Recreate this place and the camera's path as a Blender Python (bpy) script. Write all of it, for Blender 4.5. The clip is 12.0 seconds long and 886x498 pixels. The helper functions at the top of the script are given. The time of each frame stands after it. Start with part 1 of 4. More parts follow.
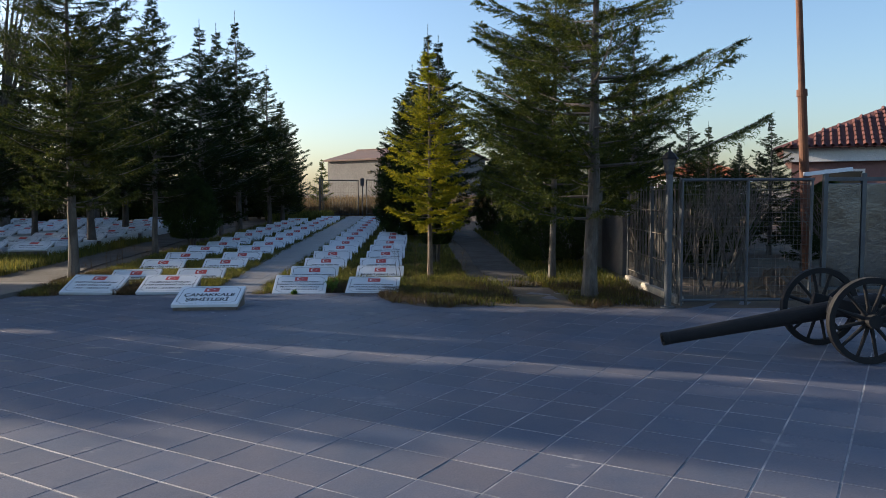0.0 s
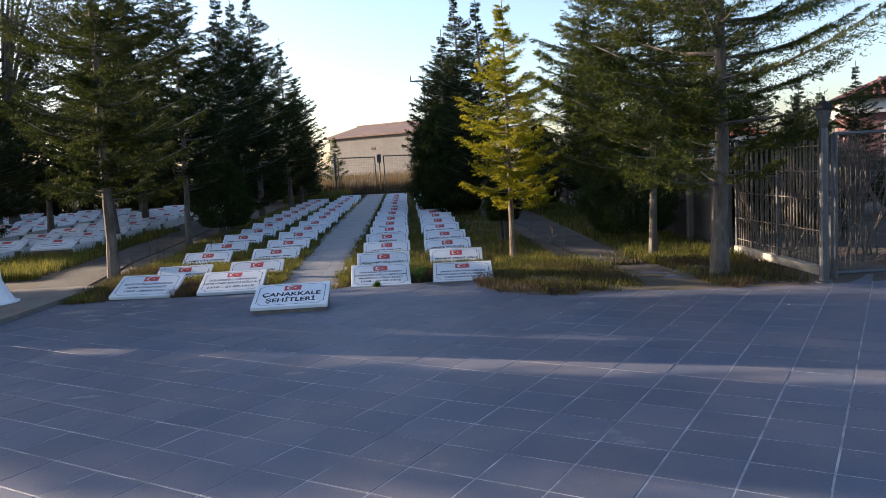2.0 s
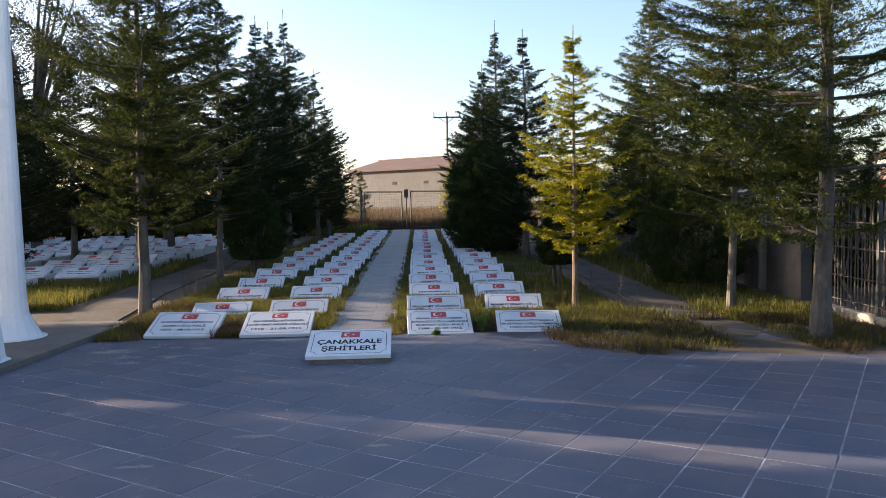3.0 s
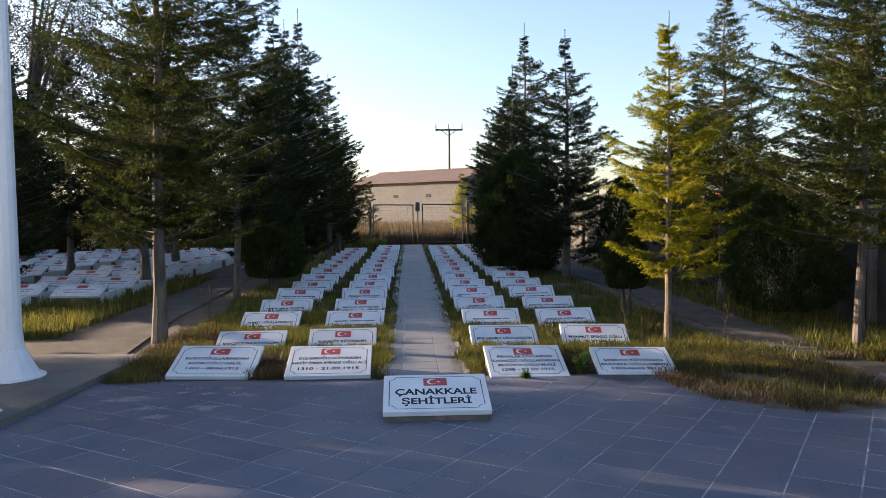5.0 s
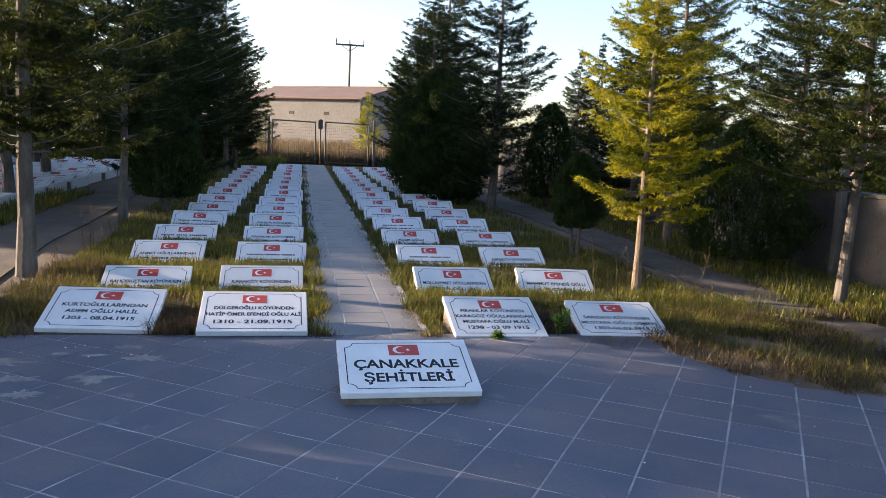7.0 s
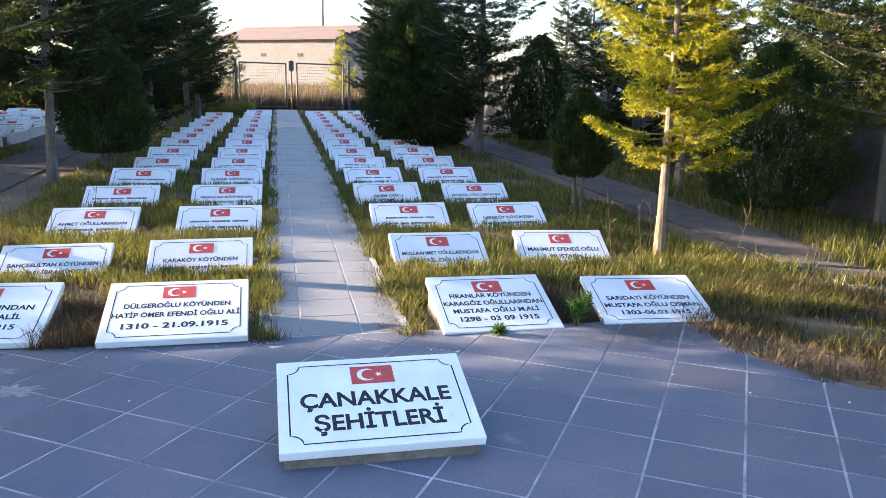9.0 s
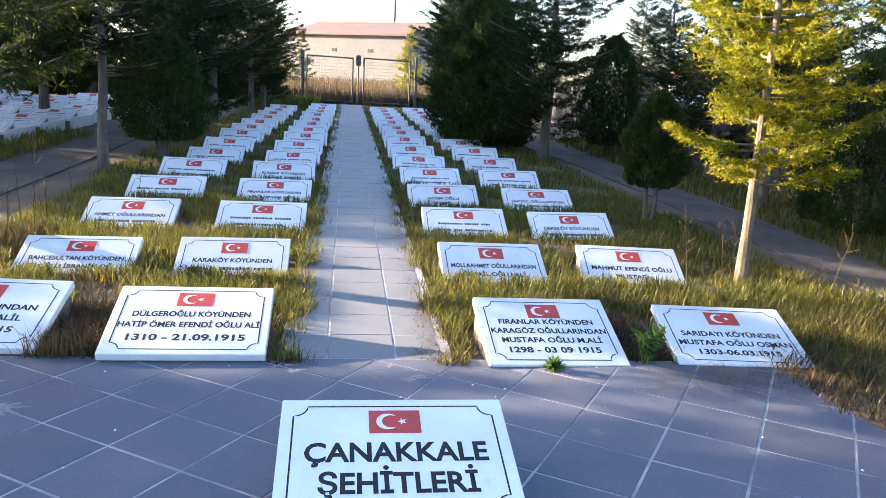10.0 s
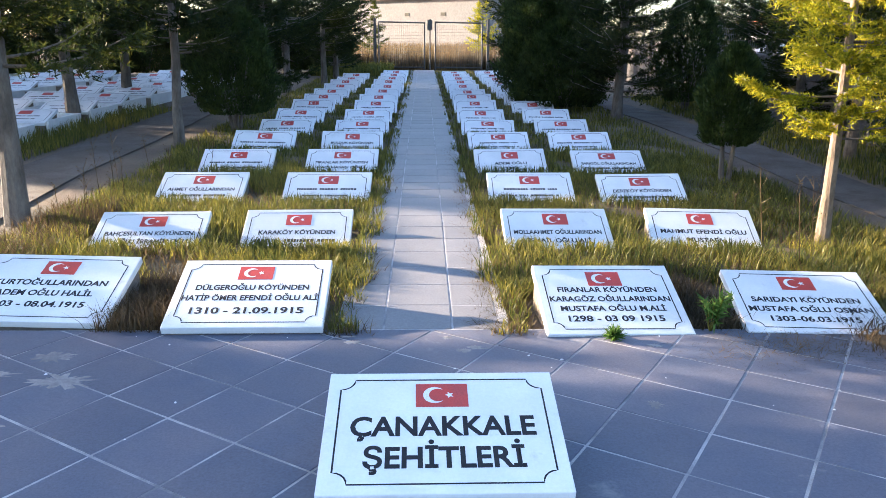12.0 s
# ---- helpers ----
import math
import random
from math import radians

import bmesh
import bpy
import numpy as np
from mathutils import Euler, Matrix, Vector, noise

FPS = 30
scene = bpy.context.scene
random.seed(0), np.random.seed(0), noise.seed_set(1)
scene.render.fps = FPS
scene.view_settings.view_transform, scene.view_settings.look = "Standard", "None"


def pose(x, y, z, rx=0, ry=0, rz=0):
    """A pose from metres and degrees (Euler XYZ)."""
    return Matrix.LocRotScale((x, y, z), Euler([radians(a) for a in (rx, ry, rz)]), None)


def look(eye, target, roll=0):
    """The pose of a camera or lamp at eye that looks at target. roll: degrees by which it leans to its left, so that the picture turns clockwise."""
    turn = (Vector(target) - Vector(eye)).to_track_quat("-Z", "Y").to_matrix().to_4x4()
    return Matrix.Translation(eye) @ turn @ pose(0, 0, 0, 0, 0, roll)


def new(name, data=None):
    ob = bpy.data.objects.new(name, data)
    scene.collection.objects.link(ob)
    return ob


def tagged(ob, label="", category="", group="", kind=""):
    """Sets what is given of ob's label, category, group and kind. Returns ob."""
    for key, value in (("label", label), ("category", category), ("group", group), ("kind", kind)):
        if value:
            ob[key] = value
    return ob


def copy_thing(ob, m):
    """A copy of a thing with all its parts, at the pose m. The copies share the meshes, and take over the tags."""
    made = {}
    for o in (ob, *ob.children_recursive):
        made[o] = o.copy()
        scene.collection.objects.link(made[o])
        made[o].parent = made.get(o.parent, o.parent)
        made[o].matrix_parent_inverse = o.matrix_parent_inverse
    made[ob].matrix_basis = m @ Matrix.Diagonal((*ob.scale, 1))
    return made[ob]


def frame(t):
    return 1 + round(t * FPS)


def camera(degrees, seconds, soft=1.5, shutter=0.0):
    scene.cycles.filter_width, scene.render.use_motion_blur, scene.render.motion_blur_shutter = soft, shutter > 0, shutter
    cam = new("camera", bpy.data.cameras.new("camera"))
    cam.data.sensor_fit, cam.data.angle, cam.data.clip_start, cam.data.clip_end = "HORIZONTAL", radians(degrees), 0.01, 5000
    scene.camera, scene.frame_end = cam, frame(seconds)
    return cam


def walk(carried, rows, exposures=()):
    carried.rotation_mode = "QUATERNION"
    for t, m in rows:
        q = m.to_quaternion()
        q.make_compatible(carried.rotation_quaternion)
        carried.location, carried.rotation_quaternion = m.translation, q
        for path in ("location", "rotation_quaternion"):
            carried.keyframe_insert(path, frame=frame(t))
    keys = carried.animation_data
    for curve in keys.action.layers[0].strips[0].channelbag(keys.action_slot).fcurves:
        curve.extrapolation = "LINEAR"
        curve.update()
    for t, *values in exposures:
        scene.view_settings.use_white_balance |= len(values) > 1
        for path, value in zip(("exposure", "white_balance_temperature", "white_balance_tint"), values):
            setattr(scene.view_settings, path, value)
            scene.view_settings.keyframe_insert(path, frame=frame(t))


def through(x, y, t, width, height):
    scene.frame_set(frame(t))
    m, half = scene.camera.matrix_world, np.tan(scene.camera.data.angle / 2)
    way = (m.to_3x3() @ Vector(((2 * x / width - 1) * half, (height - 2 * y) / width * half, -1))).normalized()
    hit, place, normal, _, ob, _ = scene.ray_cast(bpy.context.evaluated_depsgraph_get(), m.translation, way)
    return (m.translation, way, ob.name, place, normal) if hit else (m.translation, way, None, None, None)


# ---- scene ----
cam = camera(59.5, 12.0, soft=0.7)
PATH = [
    (0, (2.963, -12.386, 1.592), (3.035, -10.392, 1.447), -0.3),
    (0.5, (2.675, -11.943, 1.59), (2.695, -9.951, 1.409), -0.8),
    (1, (2.296, -11.623, 1.601), (2.347, -9.641, 1.341), -3.5),
    (1.5, (1.942, -11.225, 1.615), (1.947, -9.232, 1.443), -1.8),
    (2, (1.544, -10.84, 1.621), (1.628, -8.853, 1.408), -3.1),
    (2.5, (1.151, -10.439, 1.654), (1.167, -8.443, 1.532), -5.3),
    (2.7, (1.031, -10.22, 1.678), (1.028, -8.223, 1.561), -2.9),
    (4.3, (0.14, -8.679, 1.639), (0.35, -6.694, 1.507), 1.2),
    (4.5, (0.028, -8.506, 1.728), (0.25, -6.522, 1.607), -0.0),
    (5, (-0.136, -8.079, 1.68), (-0.05, -6.082, 1.597), -0.5),
    (5.5, (-0.332, -7.611, 1.659), (-0.152, -5.625, 1.506), 1.6),
    (6, (-0.542, -7.245, 1.664), (-0.329, -5.267, 1.465), 0.4),
    (6.5, (-0.582, -6.793, 1.666), (-0.366, -4.819, 1.429), 2.7),
    (7, (-0.654, -6.433, 1.654), (-0.284, -4.487, 1.38), 2.6),
    (7.2, (-0.704, -6.309, 1.678), (-0.273, -4.377, 1.388), 1.6),
    (8.8, (-0.4, -5.011, 1.641), (0.027, -3.104, 1.218), 1.3),
    (9, (-0.34, -4.842, 1.616), (0.069, -2.93, 1.196), 1.1),
    (9.5, (-0.159, -4.461, 1.603), (0.113, -2.532, 1.148), 2.6),
    (10, (-0.145, -4.187, 1.57), (0.109, -2.249, 1.145), 3.1),
    (10.5, (-0.112, -4.131, 1.573), (0.0, -2.236, 0.944), -0.3),
    (11, (-0.023, -4.145, 1.595), (0.063, -2.238, 1.001), 0.9),
    (11.5, (0.005, -4.138, 1.599), (0.083, -2.218, 1.044), 0.2),
    (12, (0.003, -4.128, 1.589), (0.053, -2.198, 1.068), 0.4),
]
EXPOSURES = [(0.0, 1.3, 5250, 12), (2.5, 1.95, 5650, 18), (5.6, 1.9, 5800, 18), (7.0, 2.2, 5700, 18), (9.0, 3.1, 5500, 16), (12.0, 3.15, 5450, 16)]
walk(cam, [(t, look(eye, aim, lean)) for t, eye, aim, lean in PATH], EXPOSURES)

# ---- sky, sun, exposure ----
world = bpy.data.worlds.new("sky")
scene.world = world
world.use_nodes = True
wn = world.node_tree.nodes
sky = wn.new("ShaderNodeTexSky")
sky.sky_type = "NISHITA"
sky.sun_disc = False
SUN_FROM = (-0.93, 0.37)
SUN_UP = 13.0
sky.sun_elevation = radians(SUN_UP)
sky.sun_rotation = math.atan2(SUN_FROM[0], SUN_FROM[1])
sky.air_density, sky.dust_density, sky.ozone_density = 1.0, 1.6, 0.8
wn["Background"].inputs["Strength"].default_value = 0.086
world.node_tree.links.new(sky.outputs[0], wn["Background"].inputs["Color"])
sun = new("sun", bpy.data.lights.new("sun", "SUN"))
sun.data.energy, sun.data.angle, sun.data.color = 5.0, radians(0.5), (1.0, 0.74, 0.44)
sun_z = math.tan(radians(SUN_UP)) * math.hypot(*SUN_FROM)
sun.matrix_world = look((SUN_FROM[0] * 40, SUN_FROM[1] * 40, sun_z * 40), (0, 0, 0))


# ---- materials ----
def socket_mix(nt, kind, a, b, fac):
    n = nt.nodes.new("ShaderNodeMix")
    n.data_type, n.blend_type = "RGBA", kind
    for s, v in ((n.inputs[0], fac), (n.inputs[6], a), (n.inputs[7], b)):
        if isinstance(v, (int, float)):
            s.default_value = v
        elif isinstance(v, tuple):
            s.default_value = (*v, 1)
        else:
            nt.links.new(v, s)
    return n.outputs[2]


def noise_of(nt, where, scale, detail=4.0, rough=0.6):
    n = nt.nodes.new("ShaderNodeTexNoise")
    n.inputs["Scale"].default_value, n.inputs["Detail"].default_value, n.inputs["Roughness"].default_value = scale, detail, rough
    nt.links.new(where, n.inputs["Vector"])
    return n.outputs["Fac"]


def ramp_of(nt, fac, lo, hi):
    n = nt.nodes.new("ShaderNodeMapRange")
    n.inputs["From Min"].default_value, n.inputs["From Max"].default_value = lo, hi
    nt.links.new(fac, n.inputs["Value"])
    return n.outputs["Result"]


def surface(name, c1, c2, scale=3.0, rough=0.7, bump=0.2, grain=60.0, metal=0.0, vary=0.0, stain=None, stain_scale=1.2, stain_at=(0.55, 0.7), island=False, speck=0.28, stretch=None):
    """Two colours mixed by a broad noise, a fine grain, an optional stain, relief, and a change from piece to piece."""
    m = bpy.data.materials.new(name)
    m.use_nodes = True
    nt = m.node_tree
    p = nt.nodes["Principled BSDF"]
    where = nt.nodes.new("ShaderNodeNewGeometry").outputs["Position"]
    if stretch:
        mp = nt.nodes.new("ShaderNodeMapping")
        mp.inputs["Scale"].default_value = stretch
        nt.links.new(where, mp.inputs["Vector"])
        where = mp.outputs["Vector"]
    col = socket_mix(nt, "MIX", c1, c2, ramp_of(nt, noise_of(nt, where, scale), 0.35, 0.65))
    fine = noise_of(nt, where, grain, 5.0, 0.7)
    dark = (1 - speck,) * 3
    col = socket_mix(nt, "MULTIPLY", col, socket_mix(nt, "MIX", dark, (1 + speck * 0.4,) * 3, ramp_of(nt, fine, 0.3, 0.7)), 1.0)
    if stain:
        col = socket_mix(nt, "MIX", col, stain, ramp_of(nt, noise_of(nt, where, stain_scale, 6.0, 0.7), *stain_at))
    if vary:
        src = nt.nodes.new("ShaderNodeNewGeometry").outputs["Random Per Island"] if island else nt.nodes.new("ShaderNodeObjectInfo").outputs["Random"]
        lo, hi = (1 - vary,) * 3, (1 + vary,) * 3
        col = socket_mix(nt, "MULTIPLY", col, socket_mix(nt, "MIX", lo, hi, src), 1.0)
    nt.links.new(col, p.inputs["Base Color"])
    p.inputs["Roughness"].default_value, p.inputs["Metallic"].default_value = rough, metal
    b = nt.nodes.new("ShaderNodeBump")
    b.inputs["Strength"].default_value, b.inputs["Distance"].default_value = bump, 0.01
    nt.links.new(fine, b.inputs["Height"])
    nt.links.new(b.outputs[0], p.inputs["Normal"])
    return m


def leafy(name, c1, c2, through=0.35, scale=1.5):
    """Needles, leaves and blades: matt, partly lit through, each one a little different."""
    m = bpy.data.materials.new(name)
    m.use_nodes = True
    nt = m.node_tree
    nt.nodes.remove(nt.nodes["Principled BSDF"])
    geo = nt.nodes.new("ShaderNodeNewGeometry")
    col = socket_mix(nt, "MIX", c1, c2, geo.outputs["Random Per Island"])
    # broad warm-bright and cool-dim patches, painted as sunlit and shaded clumps
    lit_patch = ramp_of(nt, noise_of(nt, geo.outputs["Position"], scale), 0.35, 0.65)
    col = socket_mix(nt, "MULTIPLY", col, socket_mix(nt, "MIX", (0.55, 0.62, 0.6), (1.35, 1.2, 0.95), lit_patch), 1.0)
    d, t, g, mix, mix2 = (nt.nodes.new("ShaderNodeBsdf" + k) for k in ("Diffuse", "Translucent", "Glossy", "Diffuse", "Diffuse"))
    nt.nodes.remove(mix), nt.nodes.remove(mix2)
    a, b = nt.nodes.new("ShaderNodeMixShader"), nt.nodes.new("ShaderNodeMixShader")
    g.inputs["Roughness"].default_value = 0.45
    nt.links.new(col, d.inputs["Color"])
    nt.links.new(col, t.inputs["Color"])
    a.inputs[0].default_value, b.inputs[0].default_value = through, 0.015
    nt.links.new(d.outputs[0], a.inputs[1])
    nt.links.new(t.outputs[0], a.inputs[2])
    nt.links.new(a.outputs[0], b.inputs[1])
    nt.links.new(g.outputs[0], b.inputs[2])
    nt.links.new(b.outputs[0], nt.nodes["Material Output"].inputs["Surface"])
    return m


M_TILE = surface("paving_tile", (0.076, 0.091, 0.132), (0.124, 0.119, 0.143), 1.3, 0.62, 0.15, 90, vary=0.10, stain=(0.30, 0.285, 0.27), stain_scale=1.6, stain_at=(0.62, 0.80))
M_TILE_ALL = surface("paving_tile_far", (0.076, 0.091, 0.132), (0.124, 0.119, 0.143), 1.3, 0.62, 0.15, 90, vary=0.10, island=True, stain=(0.30, 0.285, 0.27), stain_scale=1.6, stain_at=(0.62, 0.80))
M_JOINT = surface("pale_joint_mortar", (0.44, 0.43, 0.43), (0.15, 0.155, 0.17), 3.4, 0.9, 0.4, 120)
M_PATH = surface("path_tile", (0.155, 0.155, 0.165), (0.195, 0.19, 0.19), 1.8, 0.6, 0.15, 90, vary=0.06, stain=(0.37, 0.35, 0.32), stain_scale=2.5, stain_at=(0.62, 0.8))
M_SOIL = surface("dry_soil", (0.075, 0.052, 0.035), (0.12, 0.088, 0.056), 1.1, 0.95, 0.8, 35, stain=(0.05, 0.048, 0.028), stain_scale=0.6, stain_at=(0.5, 0.65))
M_CONCRETE = surface("old_concrete", (0.165, 0.148, 0.128), (0.112, 0.102, 0.092), 1.6, 0.9, 0.5, 45, stain=(0.09, 0.075, 0.06), stain_scale=2.2, stain_at=(0.58, 0.75))
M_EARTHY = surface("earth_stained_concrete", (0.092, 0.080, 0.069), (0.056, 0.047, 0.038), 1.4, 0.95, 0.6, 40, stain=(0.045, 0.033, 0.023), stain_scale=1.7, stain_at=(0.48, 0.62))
M_MARBLE = surface("white_marble", (0.70, 0.70, 0.70), (0.62, 0.63, 0.64), 4.0, 0.55, 0.05, 80, speck=0.07, vary=0.06, stain=(0.44, 0.43, 0.42), stain_scale=7.0, stain_at=(0.60, 0.84))
M_PLINTH = surface("mortar_plinth", (0.20, 0.165, 0.13), (0.12, 0.10, 0.08), 6.0, 0.95, 0.7, 40)
M_INK = surface("black_letter_paint", (0.010, 0.011, 0.014), (0.02, 0.02, 0.024), 20.0, 0.95, 0.1, 120)
M_FLAG = surface("red_flag_paint", (0.50, 0.045, 0.03), (0.40, 0.05, 0.04), 12.0, 0.55, 0.1, 140)
M_FLAG_WHITE = surface("white_flag_paint", (0.82, 0.80, 0.78), (0.74, 0.72, 0.70), 12.0, 0.55, 0.1, 140)
M_BARK = surface("fir_bark", (0.07, 0.058, 0.048), (0.15, 0.13, 0.11), 9.0, 0.95, 1.0, 45, stretch=(1, 1, 0.35))
M_BARK_PALE = surface("pale_young_bark", (0.22, 0.17, 0.12), (0.11, 0.08, 0.055), 12.0, 0.9, 0.9, 50, stretch=(1, 1, 0.5))
M_NEEDLE = leafy("dark_fir_needles", (0.010, 0.022, 0.008), (0.040, 0.054, 0.013), 0.40)
# the dark fir needles in lighter olive, sunlight put into the colour
M_NEEDLE_FIR_LIT = leafy("sunlit_fir_needles", (0.012, 0.026, 0.008), (0.062, 0.074, 0.013), 0.42)
M_NEEDLE_MID = leafy("green_cedar_needles", (0.016, 0.034, 0.008), (0.090, 0.104, 0.014), 0.45)
# yellow-green needles, their colour raised to the gold they have in sunlight
M_NEEDLE_YELLOW = leafy("sunlit_golden_needles", (0.09, 0.12, 0.004), (0.42, 0.39, 0.008), 0.45, 3.0)
M_THUJA = leafy("thuja_scales", (0.02, 0.036, 0.012), (0.05, 0.075, 0.02), 0.25, 4.0)
M_LEAF = leafy("broad_leaves", (0.035, 0.045, 0.03), (0.07, 0.075, 0.045), 0.3)
M_GRASS = leafy("mixed_grass", (0.040, 0.062, 0.016), (0.215, 0.20, 0.042), 0.45, 1.6)
M_STRAW = leafy("dry_straw", (0.17, 0.125, 0.065), (0.065, 0.048, 0.03), 0.35, 0.8)
# brown dead stems, darker than the straw to carry the verge's tree shade
M_DEAD = leafy("dead_weed_stems", (0.105, 0.080, 0.048), (0.045, 0.036, 0.025), 0.35, 1.4)
M_WEED = leafy("green_weed_leaves", (0.05, 0.11, 0.022), (0.11, 0.19, 0.04), 0.4, 6.0)
M_WHITE_PAINT = surface("white_pole_paint", (0.74, 0.76, 0.79), (0.66, 0.68, 0.72), 1.5, 0.45, 0.08, 40, speck=0.08, stain=(0.50, 0.50, 0.50), stain_scale=2.5, stain_at=(0.62, 0.85))
M_GALV = surface("galvanised_steel", (0.11, 0.118, 0.13), (0.075, 0.08, 0.09), 3.0, 0.5, 0.1, 70, metal=0.6)
M_WIRE = surface("weathered_wire", (0.12, 0.115, 0.105), (0.075, 0.065, 0.055), 4.0, 0.7, 0.1, 70, metal=0.3)
M_RUST = surface("rusty_steel", (0.085, 0.035, 0.022), (0.15, 0.065, 0.032), 2.5, 0.85, 0.4, 40, stain=(0.55, 0.53, 0.50), stain_scale=3.0, stain_at=(0.70, 0.74))
M_CANNON = surface("black_painted_iron", (0.006, 0.006, 0.008), (0.013, 0.012, 0.012), 4.0, 0.9, 0.2, 60)
M_SHEET = surface("grey_sheet_metal", (0.16, 0.17, 0.185), (0.10, 0.106, 0.12), 1.8, 0.22, 0.5, 9, metal=0.9, stain=(0.07, 0.065, 0.06), stain_scale=2.0, stain_at=(0.5, 0.7))
M_RENDER_WALL = surface("grey_hall_render", (0.155, 0.148, 0.142), (0.122, 0.116, 0.112), 0.25, 0.9, 0.2, 6, stain=(0.13, 0.115, 0.105), stain_scale=0.35, stain_at=(0.6, 0.75))
M_ROOF_BROWN = surface("brown_roof_sheet", (0.14, 0.085, 0.07), (0.11, 0.072, 0.06), 0.5, 0.85, 0.2, 8)
M_ROOF_RED = surface("red_roof_tile", (0.10, 0.035, 0.03), (0.15, 0.055, 0.042), 2.0, 0.8, 0.3, 20, vary=0.15)
M_ROOF_ORANGE = surface("orange_roof_tile", (0.52, 0.17, 0.06), (0.42, 0.14, 0.06), 2.0, 0.8, 0.3, 20)
M_HOUSE_WALL = surface("pink_house_wall", (0.24, 0.13, 0.12), (0.19, 0.11, 0.10), 1.0, 0.9, 0.2, 30)
M_WHITE_WALL = surface("white_eave_paint", (0.76, 0.74, 0.72), (0.68, 0.66, 0.64), 1.0, 0.8, 0.1, 30)
M_LANTERN_GLASS = surface("milky_lantern_glass", (0.10, 0.10, 0.10), (0.07, 0.07, 0.07), 6.0, 0.25, 0.05, 40)
M_DARK_GLASS = surface("dark_window_glass", (0.02, 0.022, 0.026), (0.03, 0.03, 0.034), 2.0, 0.08, 0.0, 20)


# ---- building helpers ----
def ground_z(x, y):
    """The ground: level on the plaza, then rising gently along the rows."""
    return 0.0145 * min(max(y, 0.0), 70.0)


def part(name, bm, material, parent=None, label=""):
    me = bpy.data.meshes.new(name)
    bm.to_mesh(me)
    bm.free()
    return part_mesh(name, me, material, parent, label)


def part_mesh(name, me, material=None, parent=None, label=""):
    if material and not me.materials:
        me.materials.append(material)
    ob = new(name, me)
    if parent:
        ob.parent = parent
    if label:
        ob["label"] = label
    return ob


def mesh_of(name, verts, faces, material, smooth=False):
    me = bpy.data.meshes.new(name)
    me.from_pydata(verts, [], faces)
    if smooth:
        me.shade_smooth()
    me.materials.append(material)
    return me


def box(bm, lo, hi, bevel=0.0, m=None):
    r = bmesh.ops.create_cube(bm, size=1.0)
    vs = r["verts"]
    size = [b - a for a, b in zip(lo, hi)]
    mid = [(a + b) / 2 for a, b in zip(lo, hi)]
    bmesh.ops.transform(bm, matrix=Matrix.Translation(mid) @ Matrix.Diagonal((*size, 1)), verts=vs)
    if bevel:
        es = list({e for v in vs for e in v.link_edges})
        out = bmesh.ops.bevel(bm, geom=es, offset=bevel, segments=2, affect="EDGES", profile=0.6)
        vs = list({v for f in out["faces"] for v in f.verts} | {v for v in vs if v.is_valid})
    if m is not None:
        bmesh.ops.transform(bm, matrix=m, verts=vs)
    return bm


def tube(bm, a, b, r1, r2=None, seg=10, caps=True):
    a, b = Vector(a), Vector(b)
    r2 = r1 if r2 is None else r2
    q = (b - a).to_track_quat("Z", "Y").to_matrix().to_4x4()
    m = Matrix.Translation((a + b) / 2) @ q
    bmesh.ops.create_cone(bm, cap_ends=caps, segments=seg, radius1=r1, radius2=r2, depth=(b - a).length, matrix=m)
    return bm


def lathe(bm, profile, seg=16, turn=0.0):
    """A solid of revolution about z from (radius, height) pairs."""
    rings = [[bm.verts.new((r * math.cos(turn + 2 * math.pi * k / seg), r * math.sin(turn + 2 * math.pi * k / seg), z)) for k in range(seg)] for r, z in profile]
    for lo, hi in zip(rings, rings[1:]):
        for k in range(seg):
            bm.faces.new((lo[k], lo[(k + 1) % seg], hi[(k + 1) % seg], hi[k]))
    bm.faces.new(list(reversed(rings[0])))
    bm.faces.new(rings[-1])
    return bm


def empty(name, m, **tags):
    ob = new(name)
    ob.empty_display_size = 0.1
    ob.matrix_basis = m
    return tagged(ob, **tags)


# ---- ground ----
def ground_sheet():
    xs = sorted({*np.arange(-40, 41, 2.0), -900, -300, -120, -70, 70, 120, 300, 900})
    ys = sorted({*np.arange(-30, 90, 2.0), 0.0, -900, -300, -120, -60, 120, 300, 900})
    verts = [(x, y, ground_z(x, y) - 0.035) for y in ys for x in xs]
    n = len(xs)
    faces = [(j * n + i, j * n + i + 1, (j + 1) * n + i + 1, (j + 1) * n + i) for j in range(len(ys) - 1) for i in range(n - 1)]
    ob = part_mesh("ground", mesh_of("ground", verts, faces, M_SOIL))
    tagged(ob, "bare brown earth with dry patches around the graves", "ground", kind="structure")


ground_sheet()

plaza = part("plaza_pavement", box(bmesh.new(), (-4.2, -16, -0.03), (16, 0.0, 0.0005)), M_JOINT)
tagged(plaza, "plaza paved with blue-grey square tiles in pale mortar", "pavement", kind="structure")
path = part_mesh("path_pavement", mesh_of("path_bed", [(-0.5, 0, 0.0008), (0.5, 0, 0.0008), (0.42, 28, ground_z(0, 28) + 0.0008), (-0.42, 28, ground_z(0, 28) + 0.0008), (-0.5, 0, -0.06), (0.5, 0, -0.06), (0.42, 28, 0.3), (-0.42, 28, 0.3)], [(0, 1, 2, 3), (0, 4, 5, 1), (1, 5, 6, 2), (3, 2, 6, 7), (0, 3, 7, 4)], M_JOINT))
tagged(path, "straight grey tiled path between the rows of slabs", "path", kind="structure")


